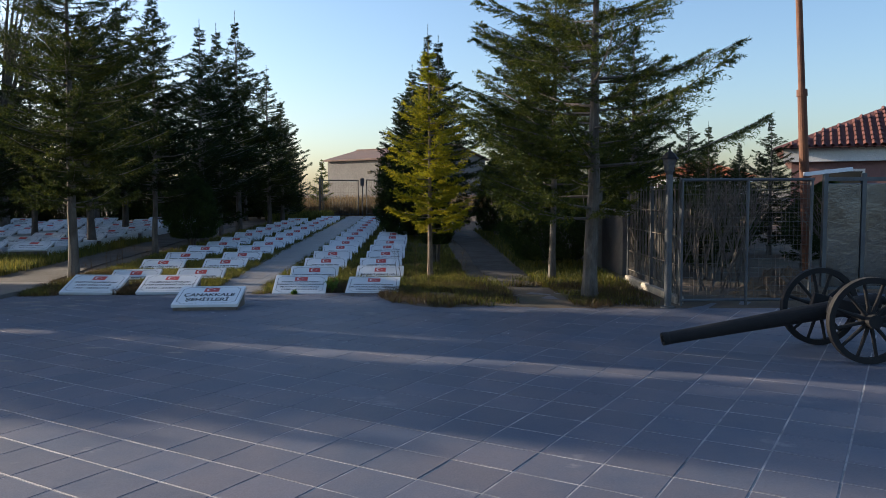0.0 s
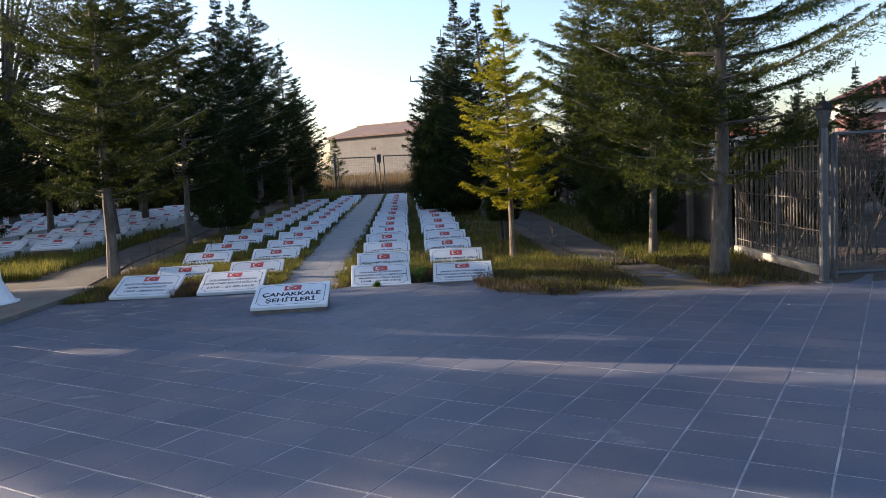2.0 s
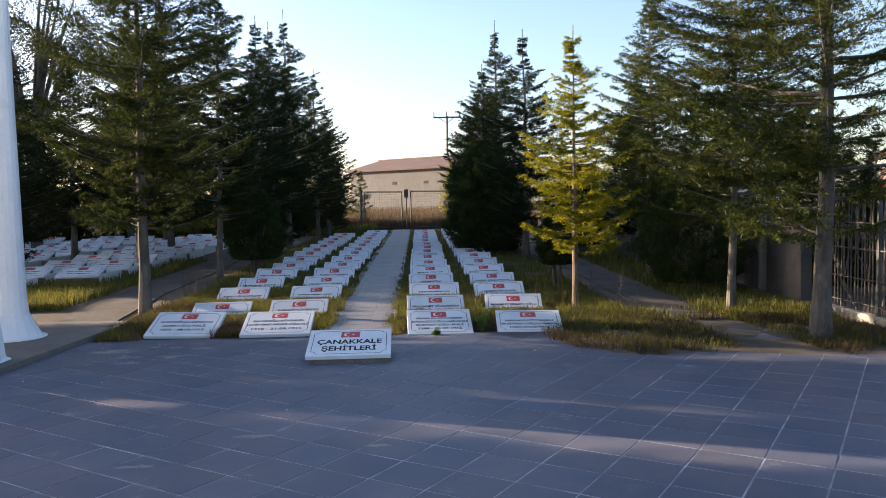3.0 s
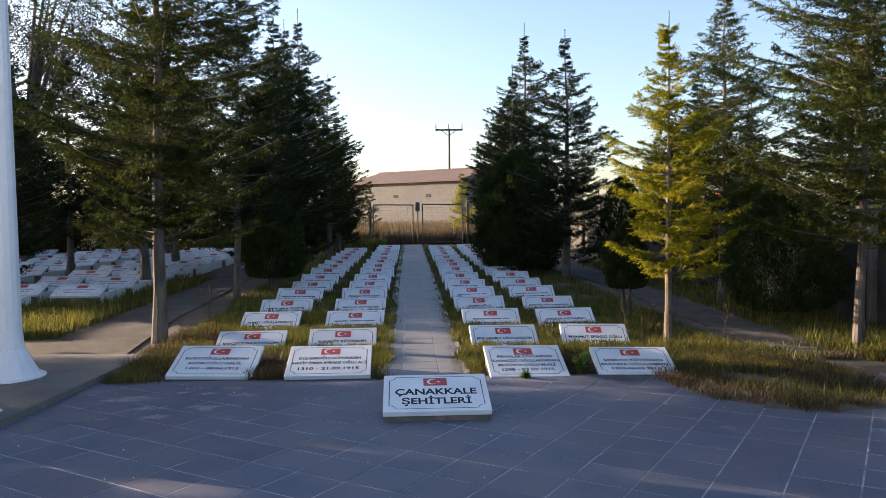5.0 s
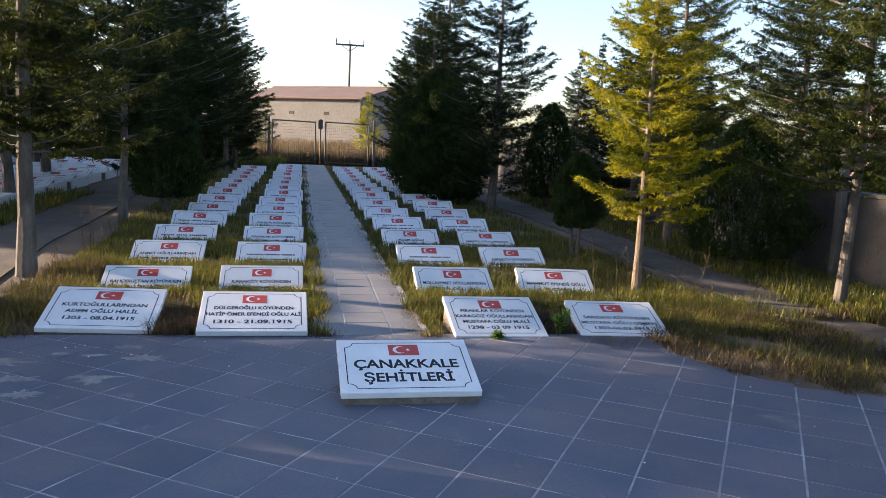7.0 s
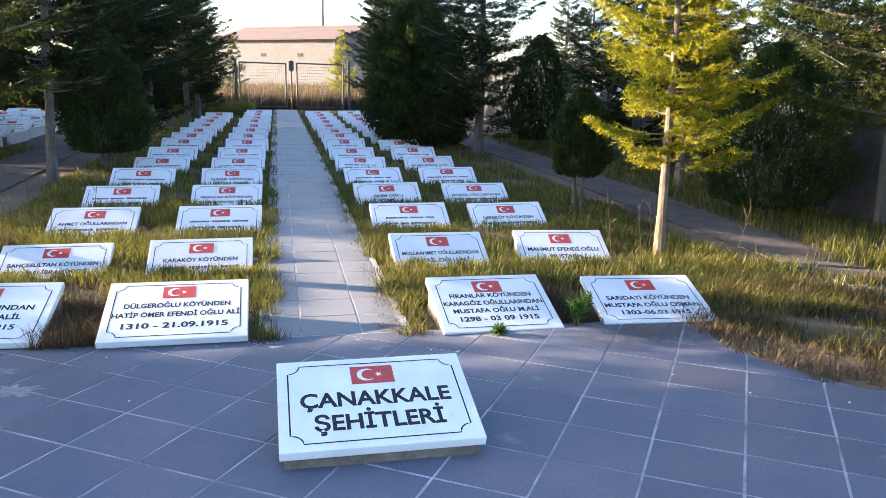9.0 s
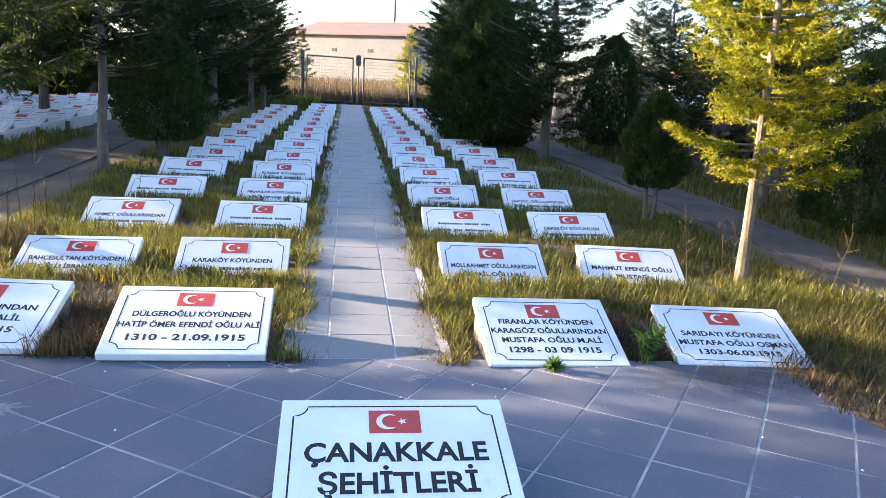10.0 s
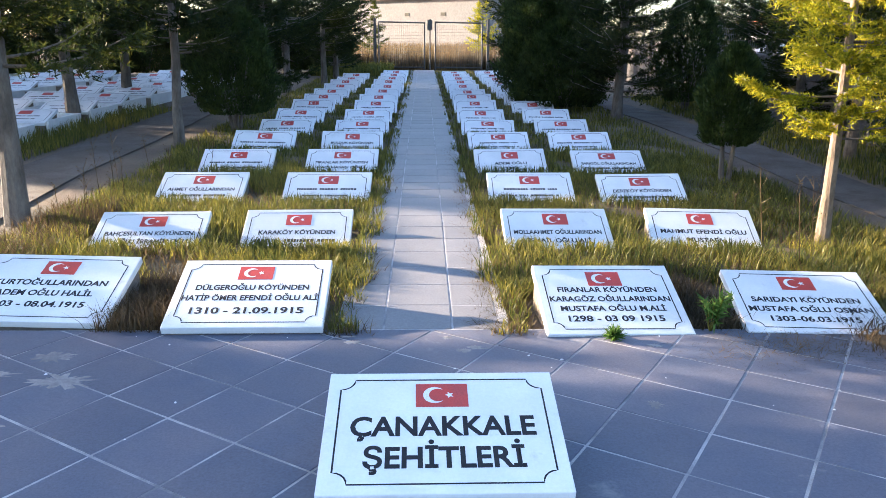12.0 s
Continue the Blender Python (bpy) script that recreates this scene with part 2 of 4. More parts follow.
def strip(name, line, width, top, material, label, category):
    """A paved strip along a line of (x, y), with thickness."""
    verts, faces = [], []
    for k, (x, y) in enumerate(line):
        a, b = line[max(k - 1, 0)], line[min(k + 1, len(line) - 1)]
        d = Vector((b[0] - a[0], b[1] - a[1])).normalized()
        w = width / 2 * (1 + 0.05 * math.sin(k * 2.3))
        for s in (-1, 1):
            px, py = x - s * d.y * w, y + s * d.x * w
            verts += [(px, py, ground_z(px, py) + top), (px, py, ground_z(px, py) - 0.1)]
    for k in range(len(line) - 1):
        i = 4 * k
        faces += [(i, i + 4, i + 6, i + 2), (i, i + 1, i + 5, i + 4), (i + 2, i + 6, i + 7, i + 3)]
    faces += [(0, 2, 3, 1), (i + 4, i + 5, i + 7, i + 6)]
    return tagged(part_mesh(name, mesh_of(name, verts, faces, material)), label, category, kind="structure")


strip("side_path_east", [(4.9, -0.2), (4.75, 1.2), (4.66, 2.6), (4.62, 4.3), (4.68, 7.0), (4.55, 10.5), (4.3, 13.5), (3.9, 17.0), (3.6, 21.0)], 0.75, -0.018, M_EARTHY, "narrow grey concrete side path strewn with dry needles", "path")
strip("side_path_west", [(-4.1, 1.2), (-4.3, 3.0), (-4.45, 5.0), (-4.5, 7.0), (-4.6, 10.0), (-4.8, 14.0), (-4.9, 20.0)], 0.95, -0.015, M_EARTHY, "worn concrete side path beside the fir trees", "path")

# ---- raised kerb with flag poles ----
def kerb_platform():
    bm = bmesh.new()
    box(bm, (-3.6, -9.0, -0.05), (0.0, 3.75, 0.065), 0.012)
    ob = part("kerb_platform", bm, M_CONCRETE)
    ob.matrix_basis = pose(-3.5, -2.4, 0, 0, 0, -3.3)
    tagged(ob, "low worn concrete platform with a chipped kerb", "platform", kind="structure")


kerb_platform()


def flag_pole(x, y, profile, seg, label):
    base = empty("flag_pole", pose(x, y, 0.065), label=label, category="flagpole", group="white flagpoles")
    shaft = part("shaft", lathe(bmesh.new(), profile, seg, math.pi / seg), M_WHITE_PAINT, base)
    foot = profile[0][0]
    part("foot_plate", lathe(bmesh.new(), [(foot + 0.05, 0.0), (foot + 0.05, 0.012), (foot + 0.02, 0.02)], seg, math.pi / seg), M_WHITE_PAINT, base)
    return base


flag_pole(-4.13, -1.62, [(0.52, 0.015), (0.50, 0.25), (0.45, 0.8), (0.36, 2.2), (0.30, 3.6), (0.20, 7.0), (0.16, 9.0)], 8, "white painted octagonal flagpole, thick at its foot")
flag_pole(-4.32, 0.05, [(0.34, 0.015), (0.30, 0.08), (0.19, 0.30), (0.17, 0.5), (0.14, 3.0), (0.10, 7.0)], 16, "white painted round flagpole with a flared foot")


# ---- name slabs ----
TILT = 18.0
SLAB_W, SLAB_D, SLAB_T = 0.88, 0.65, 0.045
MESHES = {}


def shared(key, make):
    if key not in MESHES:
        MESHES[key] = make()
    return MESHES[key]


def lift(front, w, d):
    """From the plate's own plane (u right, v up the slope) to the slab's stand, front edge at the given height."""
    return Matrix.Translation((0, -d / 2 * math.cos(radians(TILT)), front)) @ pose(0, 0, 0, TILT) @ Matrix.Translation((0, d / 2, 0))


def plate_mesh(w, d, front, wobble):
    bm = bmesh.new()
    box(bm, (-w / 2, -d / 2, -SLAB_T), (w / 2, d / 2, 0), 0.006)
    bm.transform(lift(front, w, d))
    me = bpy.data.meshes.new("plate")
    bm.to_mesh(me)
    bm.free()
    me.materials.append(M_MARBLE)
    return me


def plinth_mesh(w, d, front):
    """The mortar wedge under the plate."""
    c, s = math.cos(radians(TILT)), math.sin(radians(TILT))
    x, y0, y1 = w / 2 - 0.02, -d / 2 * c + 0.025, d / 2 * c - 0.02
    z0, z1 = front - SLAB_T - 0.0 + 0.008, front - SLAB_T + d * s - 0.012
    v = [(-x, y0, -0.05), (x, y0, -0.05), (x, y1, -0.05), (-x, y1, -0.05), (-x, y0, z0), (x, y0, z0), (x, y1, z1), (-x, y1, z1)]
    f = [(3, 2, 1, 0), (4, 5, 6, 7), (0, 1, 5, 4), (1, 2, 6, 5), (2, 3, 7, 6), (3, 0, 4, 7)]
    return mesh_of("plinth", v, f, M_PLINTH)


def border_mesh(w, d, front):
    """A thin inked line with scooped corners."""
    a, b, r = w / 2 - 0.05, d / 2 - 0.045, 0.055
    line = []
    for sx, sy, t0 in ((1, 1, -90), (-1, 1, 0), (-1, -1, 90), (1, -1, 180)):
        arc = [(sx * a + r * math.cos(radians(t0 - k * 18)), sy * b + r * math.sin(radians(t0 - k * 18))) for k in range(6)]
        line += arc
    h = 0.0035
    n = len(line)
    v, f = [], []
    for k in range(n):
        p, q, o = Vector(line[k]), Vector(line[(k + 1) % n]), Vector(line[k - 1])
        d1 = (q - o).normalized()
        nrm = Vector((-d1.y, d1.x)) * h
        v += [(p.x + nrm.x, p.y + nrm.y, 0.0007), (p.x - nrm.x, p.y - nrm.y, 0.0007)]
    for k in range(n):
        j = (k + 1) % n
        f.append((2 * k, 2 * k + 1, 2 * j + 1, 2 * j))
    me = mesh_of("border_line", v, f, M_INK)
    me.transform(lift(front, w, d))
    return me


def flag_mesh(w, d, front):
    bm = bmesh.new()
    box(bm, (-0.103, d / 2 - 0.07 - 0.132, 0), (0.103, d / 2 - 0.07, 0.0012))
    bm.transform(lift(front, w, d))
    me = bpy.data.meshes.new("flag")
    bm.to_mesh(me)
    bm.free()
    me.materials.append(M_FLAG)
    return me


def crescent_mesh(w, d, front):
    v, f = [], []
    cx, cy = -0.028, d / 2 - 0.136
    n = 20
    for k in range(n + 1):
        t = radians(48 + 264 * k / n)
        t2 = radians(60 + 240 * k / n)
        v += [(cx + 0.046 * math.cos(t), cy + 0.046 * math.sin(t), 0.0022), (cx + 0.013 + 0.036 * math.cos(t2), cy + 0.036 * math.sin(t2), 0.0022)]
    f += [(2 * k, 2 * k + 2, 2 * k + 3, 2 * k + 1) for k in range(n)]
    me = mesh_of("crescent", v, f, M_FLAG_WHITE)
    me.transform(lift(front, w, d))
    return me


def star_mesh(w, d, front):
    cx, cy = 0.030, d / 2 - 0.136
    v = [(cx, cy, 0.0022)] + [(cx + r * math.cos(radians(180 + 36 * k)), cy + r * math.sin(radians(180 + 36 * k)), 0.0022) for k in range(10) for r in ((0.020, 0.008)[k % 2],)]
    f = [(0, k + 1, (k + 1) % 10 + 1) for k in range(10)]
    me = mesh_of("star", v, f, M_FLAG_WHITE)
    me.transform(lift(front, w, d))
    return me


def text_mesh(words, size, width, v0, w, d, front):
    """One line of lettering, centred at height v0 on the plate."""
    cu = bpy.data.curves.new("lettering", "FONT")
    cu.body, cu.size, cu.align_x = words, size * 1.38, "CENTER"
    cu.resolution_u = 3
    cu.offset = (0.028 if size > 0.07 else 0.031) * cu.size
    ob = bpy.data.objects.new("lettering", cu)
    me = bpy.data.meshes.new_from_object(ob)
    bpy.data.objects.remove(ob)
    xs = [v.co.x for v in me.vertices]
    span = max(xs) - min(xs)
    me.transform(Matrix.Translation((-(max(xs) + min(xs)) / 2 * width / span, v0, 0.0007)) @ Matrix.Diagonal((width / span, 1, 1, 1)))
    me.transform(lift(front, w, d))
    me.materials.clear()
    me.materials.append(M_INK)
    return me


def bars_mesh(seed, width, v0, w, d, front, size=0.042):
    """A line of writing too small to read: plain bars of its words' size."""
    rng = random.Random(seed)
    bm = bmesh.new()
    x = -width / 2
    while x < width / 2 - 0.02:
        for _ in range(rng.randint(4, 9)):
            step = rng.uniform(0.014, 0.026)
            if x + step > width / 2:
                break
            box(bm, (x, v0 + size * 0.10, 0), (x + step, v0 + size * rng.uniform(0.74, 0.86), 0.0009))
            x += step + 0.007
        x += 0.024
    bm.transform(lift(front, w, d))
    me = bpy.data.meshes.new("lettering")
    bm.to_mesh(me)
    bm.free()
    me.materials.append(M_INK)
    return me


def name_slab(m, lines=None, seed=0, w=SLAB_W, d=SLAB_D, front=0.05, label="", small=True):
    slab = empty("name_slab", m, label=label or "tilted white marble name slab with red flag and black lettering", category="name slab", group="slabs beside the tiled path" if small else "")
    key = (w, d, front)
    for name, make in (("plinth", plinth_mesh), ("border_line", border_mesh)):
        part_mesh(name, shared((name, key), lambda: make(w, d, front)), None, slab)
    part_mesh("plate", shared(("plate", key), lambda: plate_mesh(w, d, front, 0)), None, slab)
    flag = part_mesh("flag", shared(("flag", key), lambda: flag_mesh(w, d, front)), None, slab, "red flag with white crescent and star")
    part_mesh("crescent", shared(("crescent", key), lambda: crescent_mesh(w, d, front)), None, flag)
    part_mesh("star", shared(("star", key), lambda: star_mesh(w, d, front)), None, flag)
    if lines:
        for words, size, width, v0 in lines:
            me = text_mesh(words, size, width, v0, w, d, front) if words else bars_mesh(seed, width, v0, w, d, front, size)
            line = part_mesh("lettering", me, None, slab)
            if not words:
                tagged(line, kind="stuff")
    else:
        for k, (width, v0) in enumerate(((0.66, 0.02), (0.58, -0.085), (0.46, -0.19))):
            s = seed % 4
            tagged(part_mesh("lettering", shared(("bars", k, s, key), lambda: bars_mesh(10 * s + k, width - 0.05 * ((s + k) % 3), v0, w, d, front)), None, slab), kind="stuff")
    return slab


# the large slab that stands before the path
name_slab(pose(0.077, -1.491, -0.004, -1.6, 0, 0.6), [("ÇANAKKALE", 0.102, 0.70, -0.038), ("ŞEHİTLERİ", 0.102, 0.59, -0.195)], w=0.90, d=0.63, front=0.085, label="large white marble title slab lettered in black", small=False)

COLUMNS = (-2.26, -1.0, 1.085, 2.27)
ROW_STEP = 1.682
KNOWN = {
    (0, 0): [("KURTOĞULLARINDAN", 0.052, 0.68, 0.015), ("ADEM OĞLU HALİL", 0.052, 0.58, -0.085), ("1303 - 08.04.1915", 0.052, 0.56, -0.19)],
    (0, 1): [("DÜLGEROĞLU KÖYÜNDEN", 0.050, 0.66, 0.02), ("HATİP ÖMER EFENDİ OĞLU ALİ", 0.050, 0.78, -0.08), ("1310 - 21.09.1915", 0.056, 0.64, -0.20)],
    (0, 2): [("FIRANLAR KÖYÜNDEN", 0.046, 0.60, 0.055), ("KARAGÖZ OĞULLARINDAN", 0.046, 0.72, -0.03), ("MUSTAFA OĞLU M.ALİ", 0.046, 0.62, -0.115), ("1298 - 03 09 1915", 0.050, 0.56, -0.205)],
    (0, 3): [("SARIDAYI KÖYÜNDEN", 0.048, 0.64, -0.02), ("MUSTAFA OĞLU OSMAN", 0.048, 0.72, -0.11), ("1303-06.03.1915", 0.048, 0.52, -0.20)],
    (1, 0): [("BAHÇESULTAN KÖYÜNDEN", 0.050, 0.70, 0.01), ("KELOĞLU İBRAHİM OĞLU", 0.050, 0.70, -0.09), ("", 0.045, 0.50, -0.20)],
    (1, 1): [("KARAKÖY KÖYÜNDEN", 0.050, 0.62, 0.01), ("", 0.050, 0.66, -0.09), ("", 0.045, 0.50, -0.20)],
    (1, 2): [("MOLLAAHMET OĞULLARINDAN", 0.048, 0.72, 0.01), ("İSMAİL OĞLU ALİ", 0.048, 0.52, -0.09), ("", 0.045, 0.50, -0.20)],
    (1, 3): [("MAHMUT EFENDİ OĞLU", 0.050, 0.70, 0.01), ("MUSTAFA", 0.050, 0.30, -0.09), ("", 0.045, 0.50, -0.20)],
    (2, 0): [("AHMET OĞULLARINDAN", 0.050, 0.68, 0.01), ("", 0.048, 0.62, -0.09), ("", 0.045, 0.50, -0.20)],
    (2, 3): [("DEREKÖY KÖYÜNDEN", 0.048, 0.60, 0.02), ("", 0.048, 0.66, -0.08), ("", 0.045, 0.46, -0.20)],
    (3, 1): [("FIRANLAR KÖYÜNDEN", 0.048, 0.64, 0.02), ("HACI HASAN OĞLU", 0.048, 0.58, -0.08), ("", 0.045, 0.46, -0.20)],
    (3, 2): [("ADEM OĞLU", 0.050, 0.40, 0.01), ("CEMİL", 0.050, 0.22, -0.09), ("", 0.045, 0.46, -0.20)],
    (3, 3): [("SARIGÖL OĞULLARINDAN", 0.048, 0.68, 0.01), ("", 0.048, 0.62, -0.09), ("", 0.045, 0.46, -0.20)],
    (4, 1): [("BULDUK KÖYÜNDEN", 0.048, 0.60, 0.02), ("ÇOLAK İSMAİL", 0.048, 0.50, -0.08), ("", 0.045, 0.46, -0.20)],
}
# (x, y of the middle, height of the lower edge, slope, turn, lean, width, depth) of the front plates
FRONT = ((-2.236, 0.336, 0.053, 19.6, -1.8, 0.8, 0.90, 0.648), (-1.005, 0.215, 0.057, 18.9, 1.0, 0.2, 0.89, 0.648),
         (1.098, 0.190, 0.030, 21.3, 2.5, 0.8, 0.84, 0.630), (2.276, 0.199, 0.012, 18.9, -2.7, 0.6, 0.85, 0.605))
SECOND = ((-2.201, 1.1), (-1.024, 0.2), (1.091, 2.3), (2.297, -2.9))
rng = random.Random(4)
for col, (x, y, z, slope, turn, lean, w, d) in enumerate(FRONT):
    name_slab(pose(x, y, z - 0.05, slope - TILT, lean, turn), KNOWN[0, col], seed=col, w=w, d=d)
for row in range(1, 15):
    for col, x in enumerate(COLUMNS):
        if (row, col) == (14, 0):
            continue
        # these lean back more and are sunk in the soil to a third of their depth
        y = 0.295 + ROW_STEP * row + rng.uniform(-0.03, 0.03)
        turn, px = rng.uniform(-1.8, 1.8), x + rng.uniform(-0.025, 0.025)
        if row == 1:
            px, turn = SECOND[col]
        name_slab(pose(px, y, ground_z(x, y) - 0.113 + rng.uniform(-0.012, 0.012), 9.0 + rng.uniform(-2.5, 2.5), rng.uniform(-0.9, 0.9), turn), KNOWN.get((row, col)), seed=row * 4 + col)


# ---- graves with white frames beyond the west path ----
def frame_side_mesh(length, along):
    bm = bmesh.new()
    box(bm, (-length / 2, -0.045, -0.05), (length / 2, 0.045, 0.20), 0.008)
    if along:
        bm.transform(pose(0, 0, 0, 0, 0, 90))
    me = bpy.data.meshes.new("frame_side")
    bm.to_mesh(me)
    bm.free()
    me.materials.append(M_MARBLE)
    return me


def framed_grave(m, seed):
    g = empty("framed_grave", m, label="white marble grave frame with a tilted name slab and grassy bed", category="grave", group="framed graves in the west field")
    for x in (-0.43, 0.43):
        part_mesh("frame_side", shared("side_long", lambda: frame_side_mesh(1.28, True)), None, g).matrix_basis = pose(x, 0.06, 0)
    part_mesh("frame_side", shared("side_short", lambda: frame_side_mesh(0.77, False)), None, g).matrix_basis = pose(0, 0.655, 0)
    key = (0.9, 0.56, 0.17)
    for name, make in (("plate", lambda *k: plate_mesh(*k, 0)), ("flag", flag_mesh), ("border_line", border_mesh), ("plinth", plinth_mesh)):
        part_mesh(name, shared((name, key), lambda: make(*key)), None, g).matrix_basis = pose(0, -0.40, 0.0)
    for k, (width, v0) in enumerate(((0.62, -0.02), (0.5, -0.13))):
        tagged(part_mesh("lettering", shared(("gbars", k), lambda: bars_mesh(77 + k, width, v0, *key)), None, g), kind="stuff").matrix_basis = pose(0, -0.40, 0.0)


rng = random.Random(9)
for col, x in enumerate((-6.35, -7.6, -9.7, -10.95, -13.1, -14.35)):
    for row in range(10):
        y = 5.6 + 1.62 * row + (0.25 if col % 2 else 0) + rng.uniform(-0.04, 0.04)
        if col == 0 and row == 0:
            continue
        framed_grave(pose(x + rng.uniform(-0.04, 0.04), y, ground_z(x, y), 0, 0, rng.uniform(-2, 2)), row)


# ---- trees ----
def ribs(a, d, length, width, rng, up):
    """Thin leaf blades: arrays of roots a, ways d. Returns vertices (n, 3, 3)."""
    side = np.cross(d, up)
    side /= np.linalg.norm(side, axis=1, keepdims=True) + 1e-6
    return np.stack([a - side * width[:, None] / 2, a + side * width[:, None] / 2, a + d * length[:, None]], 1)


def crown_mesh(name, tris, material):
    v = np.concatenate(tris).reshape(-1, 3)
    n = len(v) // 3
    me = bpy.data.meshes.new(name)
    me.vertices.add(len(v))
    me.vertices.foreach_set("co", v.astype(np.float32).ravel())
    me.loops.add(len(v))
    me.loops.foreach_set("vertex_index", np.arange(len(v), dtype=np.int32))
    me.polygons.add(n)
    me.polygons.foreach_set("loop_start", np.arange(0, 3 * n, 3, dtype=np.int32))
    me.polygons.foreach_set("loop_total", np.full(n, 3, dtype=np.int32))
    me.update(calc_edges=True)
    me.materials.append(material)
    return me


def conifer(name, h, reach, base, levels, seed, needle, bark, girth, label, rise=0.15, blade=0.065, dense=1.0, spike=0.15, wild=0.25, sway=1.0, slim=0.8, droop=0.35, x=0.0, y=0.0):
    """A fir or cedar: tapered trunk, whorls of boughs, flat sprays of twigs, needles on every twig."""
    rng = np.random.default_rng(seed)
    tree = empty(name, pose(x, y, ground_z(x, y)), label=label, category="tree")
    bm = bmesh.new()
    zs = np.linspace(0, h, 12)
    bend = np.cumsum(rng.normal(0, 0.012 * h / 5 * sway, (12, 2)), 0)
    bend -= bend[0]
    for k in range(11):
        r = lambda z: max(girth * (1 - z / h) ** 0.8, 0.006)
        tube(bm, (*bend[k], zs[k] - (0.06 if k == 0 else 0)), (*bend[k + 1], zs[k + 1] + 0.01), r(zs[k]) * (1.25 if k == 0 else 1), r(zs[k + 1]), 10, False)
    part("trunk", bm, bark, tree)
    wood, tris = bmesh.new(), []
    for lv in range(levels):
        f = lv / (levels - 1)
        z = base + (h * 0.985 - base) * f ** 0.92
        prof = min(1.0, 0.55 + 1.6 * f) * (1 - f) ** (0.85 if f < 1 - spike else 1.15) + 0.02
        for b in range(int(rng.integers(5, 8))):
            az = rng.uniform(0, 2 * math.pi)
            L = reach * prof * rng.uniform(1 - wild * 1.6, 1 + wild)
            tip = max(0.0, (f - 0.80) / 0.20)
            L = max(L * (1 - 0.45 * tip), 0.07)
            zz = z + rng.uniform(-0.5, 0.5) * (h - base) / levels
            tx, ty = np.interp(zz, zs, bend[:, 0]), np.interp(zz, zs, bend[:, 1])
            n = max(4, int(L / 0.075))
            s = np.linspace(0, 1, n + 1)
            sag = rng.uniform(-0.14, 0.02) + rise * (0.2 + f)
            out = np.array([math.cos(az), math.sin(az)])
            pts = np.zeros((n + 1, 3))
            wob = np.cumsum(rng.normal(0, 0.02, n + 1)) * L * 0.25
            pts[:, 0] = tx + out[0] * s * L - out[1] * wob
            pts[:, 1] = ty + out[1] * s * L + out[0] * wob
            pts[:, 2] = zz + L * (sag * s + (rise + 0.12) * s ** 2.2)
            step = max(1, n // 3)
            for k in range(0, n, step):
                e = min(k + step, n)
                tube(wood, pts[k], pts[e], 0.003 + 0.010 * L * (1 - s[k]), 0.003 + 0.010 * L * (1 - s[e]), 4, False)
            m = int((n * 2.2) * dense) + 2
            at = rng.uniform(0.03 if f > 0.1 else 0.12, 1.0, m) ** 0.8
            root = np.stack([np.interp(at, s, pts[:, i]) for i in range(3)], 1)
            sgn = rng.choice([-1, 1], m)
            fwd = np.stack([np.full(m, out[0]), np.full(m, out[1]), np.full(m, sag + 0.1)], 1)
            lat = np.stack([-out[1] * sgn, out[0] * sgn, rng.uniform(-0.25 - droop, 0.35 - 0.4 * droop, m)], 1)
            tw = fwd * rng.uniform(0.5, 1.0, m)[:, None] + lat * rng.uniform(0.4, 1.0, m)[:, None]
            tw /= np.linalg.norm(tw, axis=1, keepdims=True)
            tl = np.minimum((0.10 + 0.36 * L * (1.05 - at)) * rng.uniform(0.6, 1.2, m), 0.55)
            per = max(6, int(15 * dense * (1 - 0.4 * tip)))
            q = rng.uniform(0.0, 1.0, (m, per))
            a = root[:, None] + tw[:, None] * (q * tl[:, None])[..., None]
            a[..., 2] += (q ** 2) * (tl[:, None]) * rng.uniform(-0.15, 0.2, (m, 1))
            nd = tw[:, None] * 0.55 + rng.normal(0, 0.62, (m, per, 3))
            nd[..., 2] += 0.15
            nd /= np.linalg.norm(nd, axis=2, keepdims=True)
            a, nd = a.reshape(-1, 3), nd.reshape(-1, 3)
            c = len(a)
            tris.append(ribs(a, nd, rng.uniform(0.7, 1.4, c) * blade * (1 - 0.4 * f), rng.uniform(0.22, 0.36, c) * blade * slim * (1 - 0.3 * f), rng, rng.normal(0, 1, (c, 3))))
    top = rng.normal(0, 0.4, (120, 3)) + np.array([0, 0, 0.8])
    top /= np.linalg.norm(top, axis=1, keepdims=True)
    # the leader: a bare shoot above the last boughs, furred with short needles
    tube(wood, (*bend[-1], h - 0.02), (*bend[-1], h * 1.045), 0.007, 0.003, 4, False)
    ta = np.stack([np.full(120, bend[-1, 0]), np.full(120, bend[-1, 1]), rng.uniform(h * 0.94, h * 1.045, 120)], 1)
    tris.append(ribs(ta, top, np.full(120, blade * 0.6), np.full(120, blade * 0.18), rng, rng.normal(0, 1, (120, 3))))
    tagged(part("branch_work", wood, M_BARK, tree), kind="stuff")
    tagged(part_mesh("crown", crown_mesh("crown", tris, needle), None, tree), kind="stuff")
    return tree


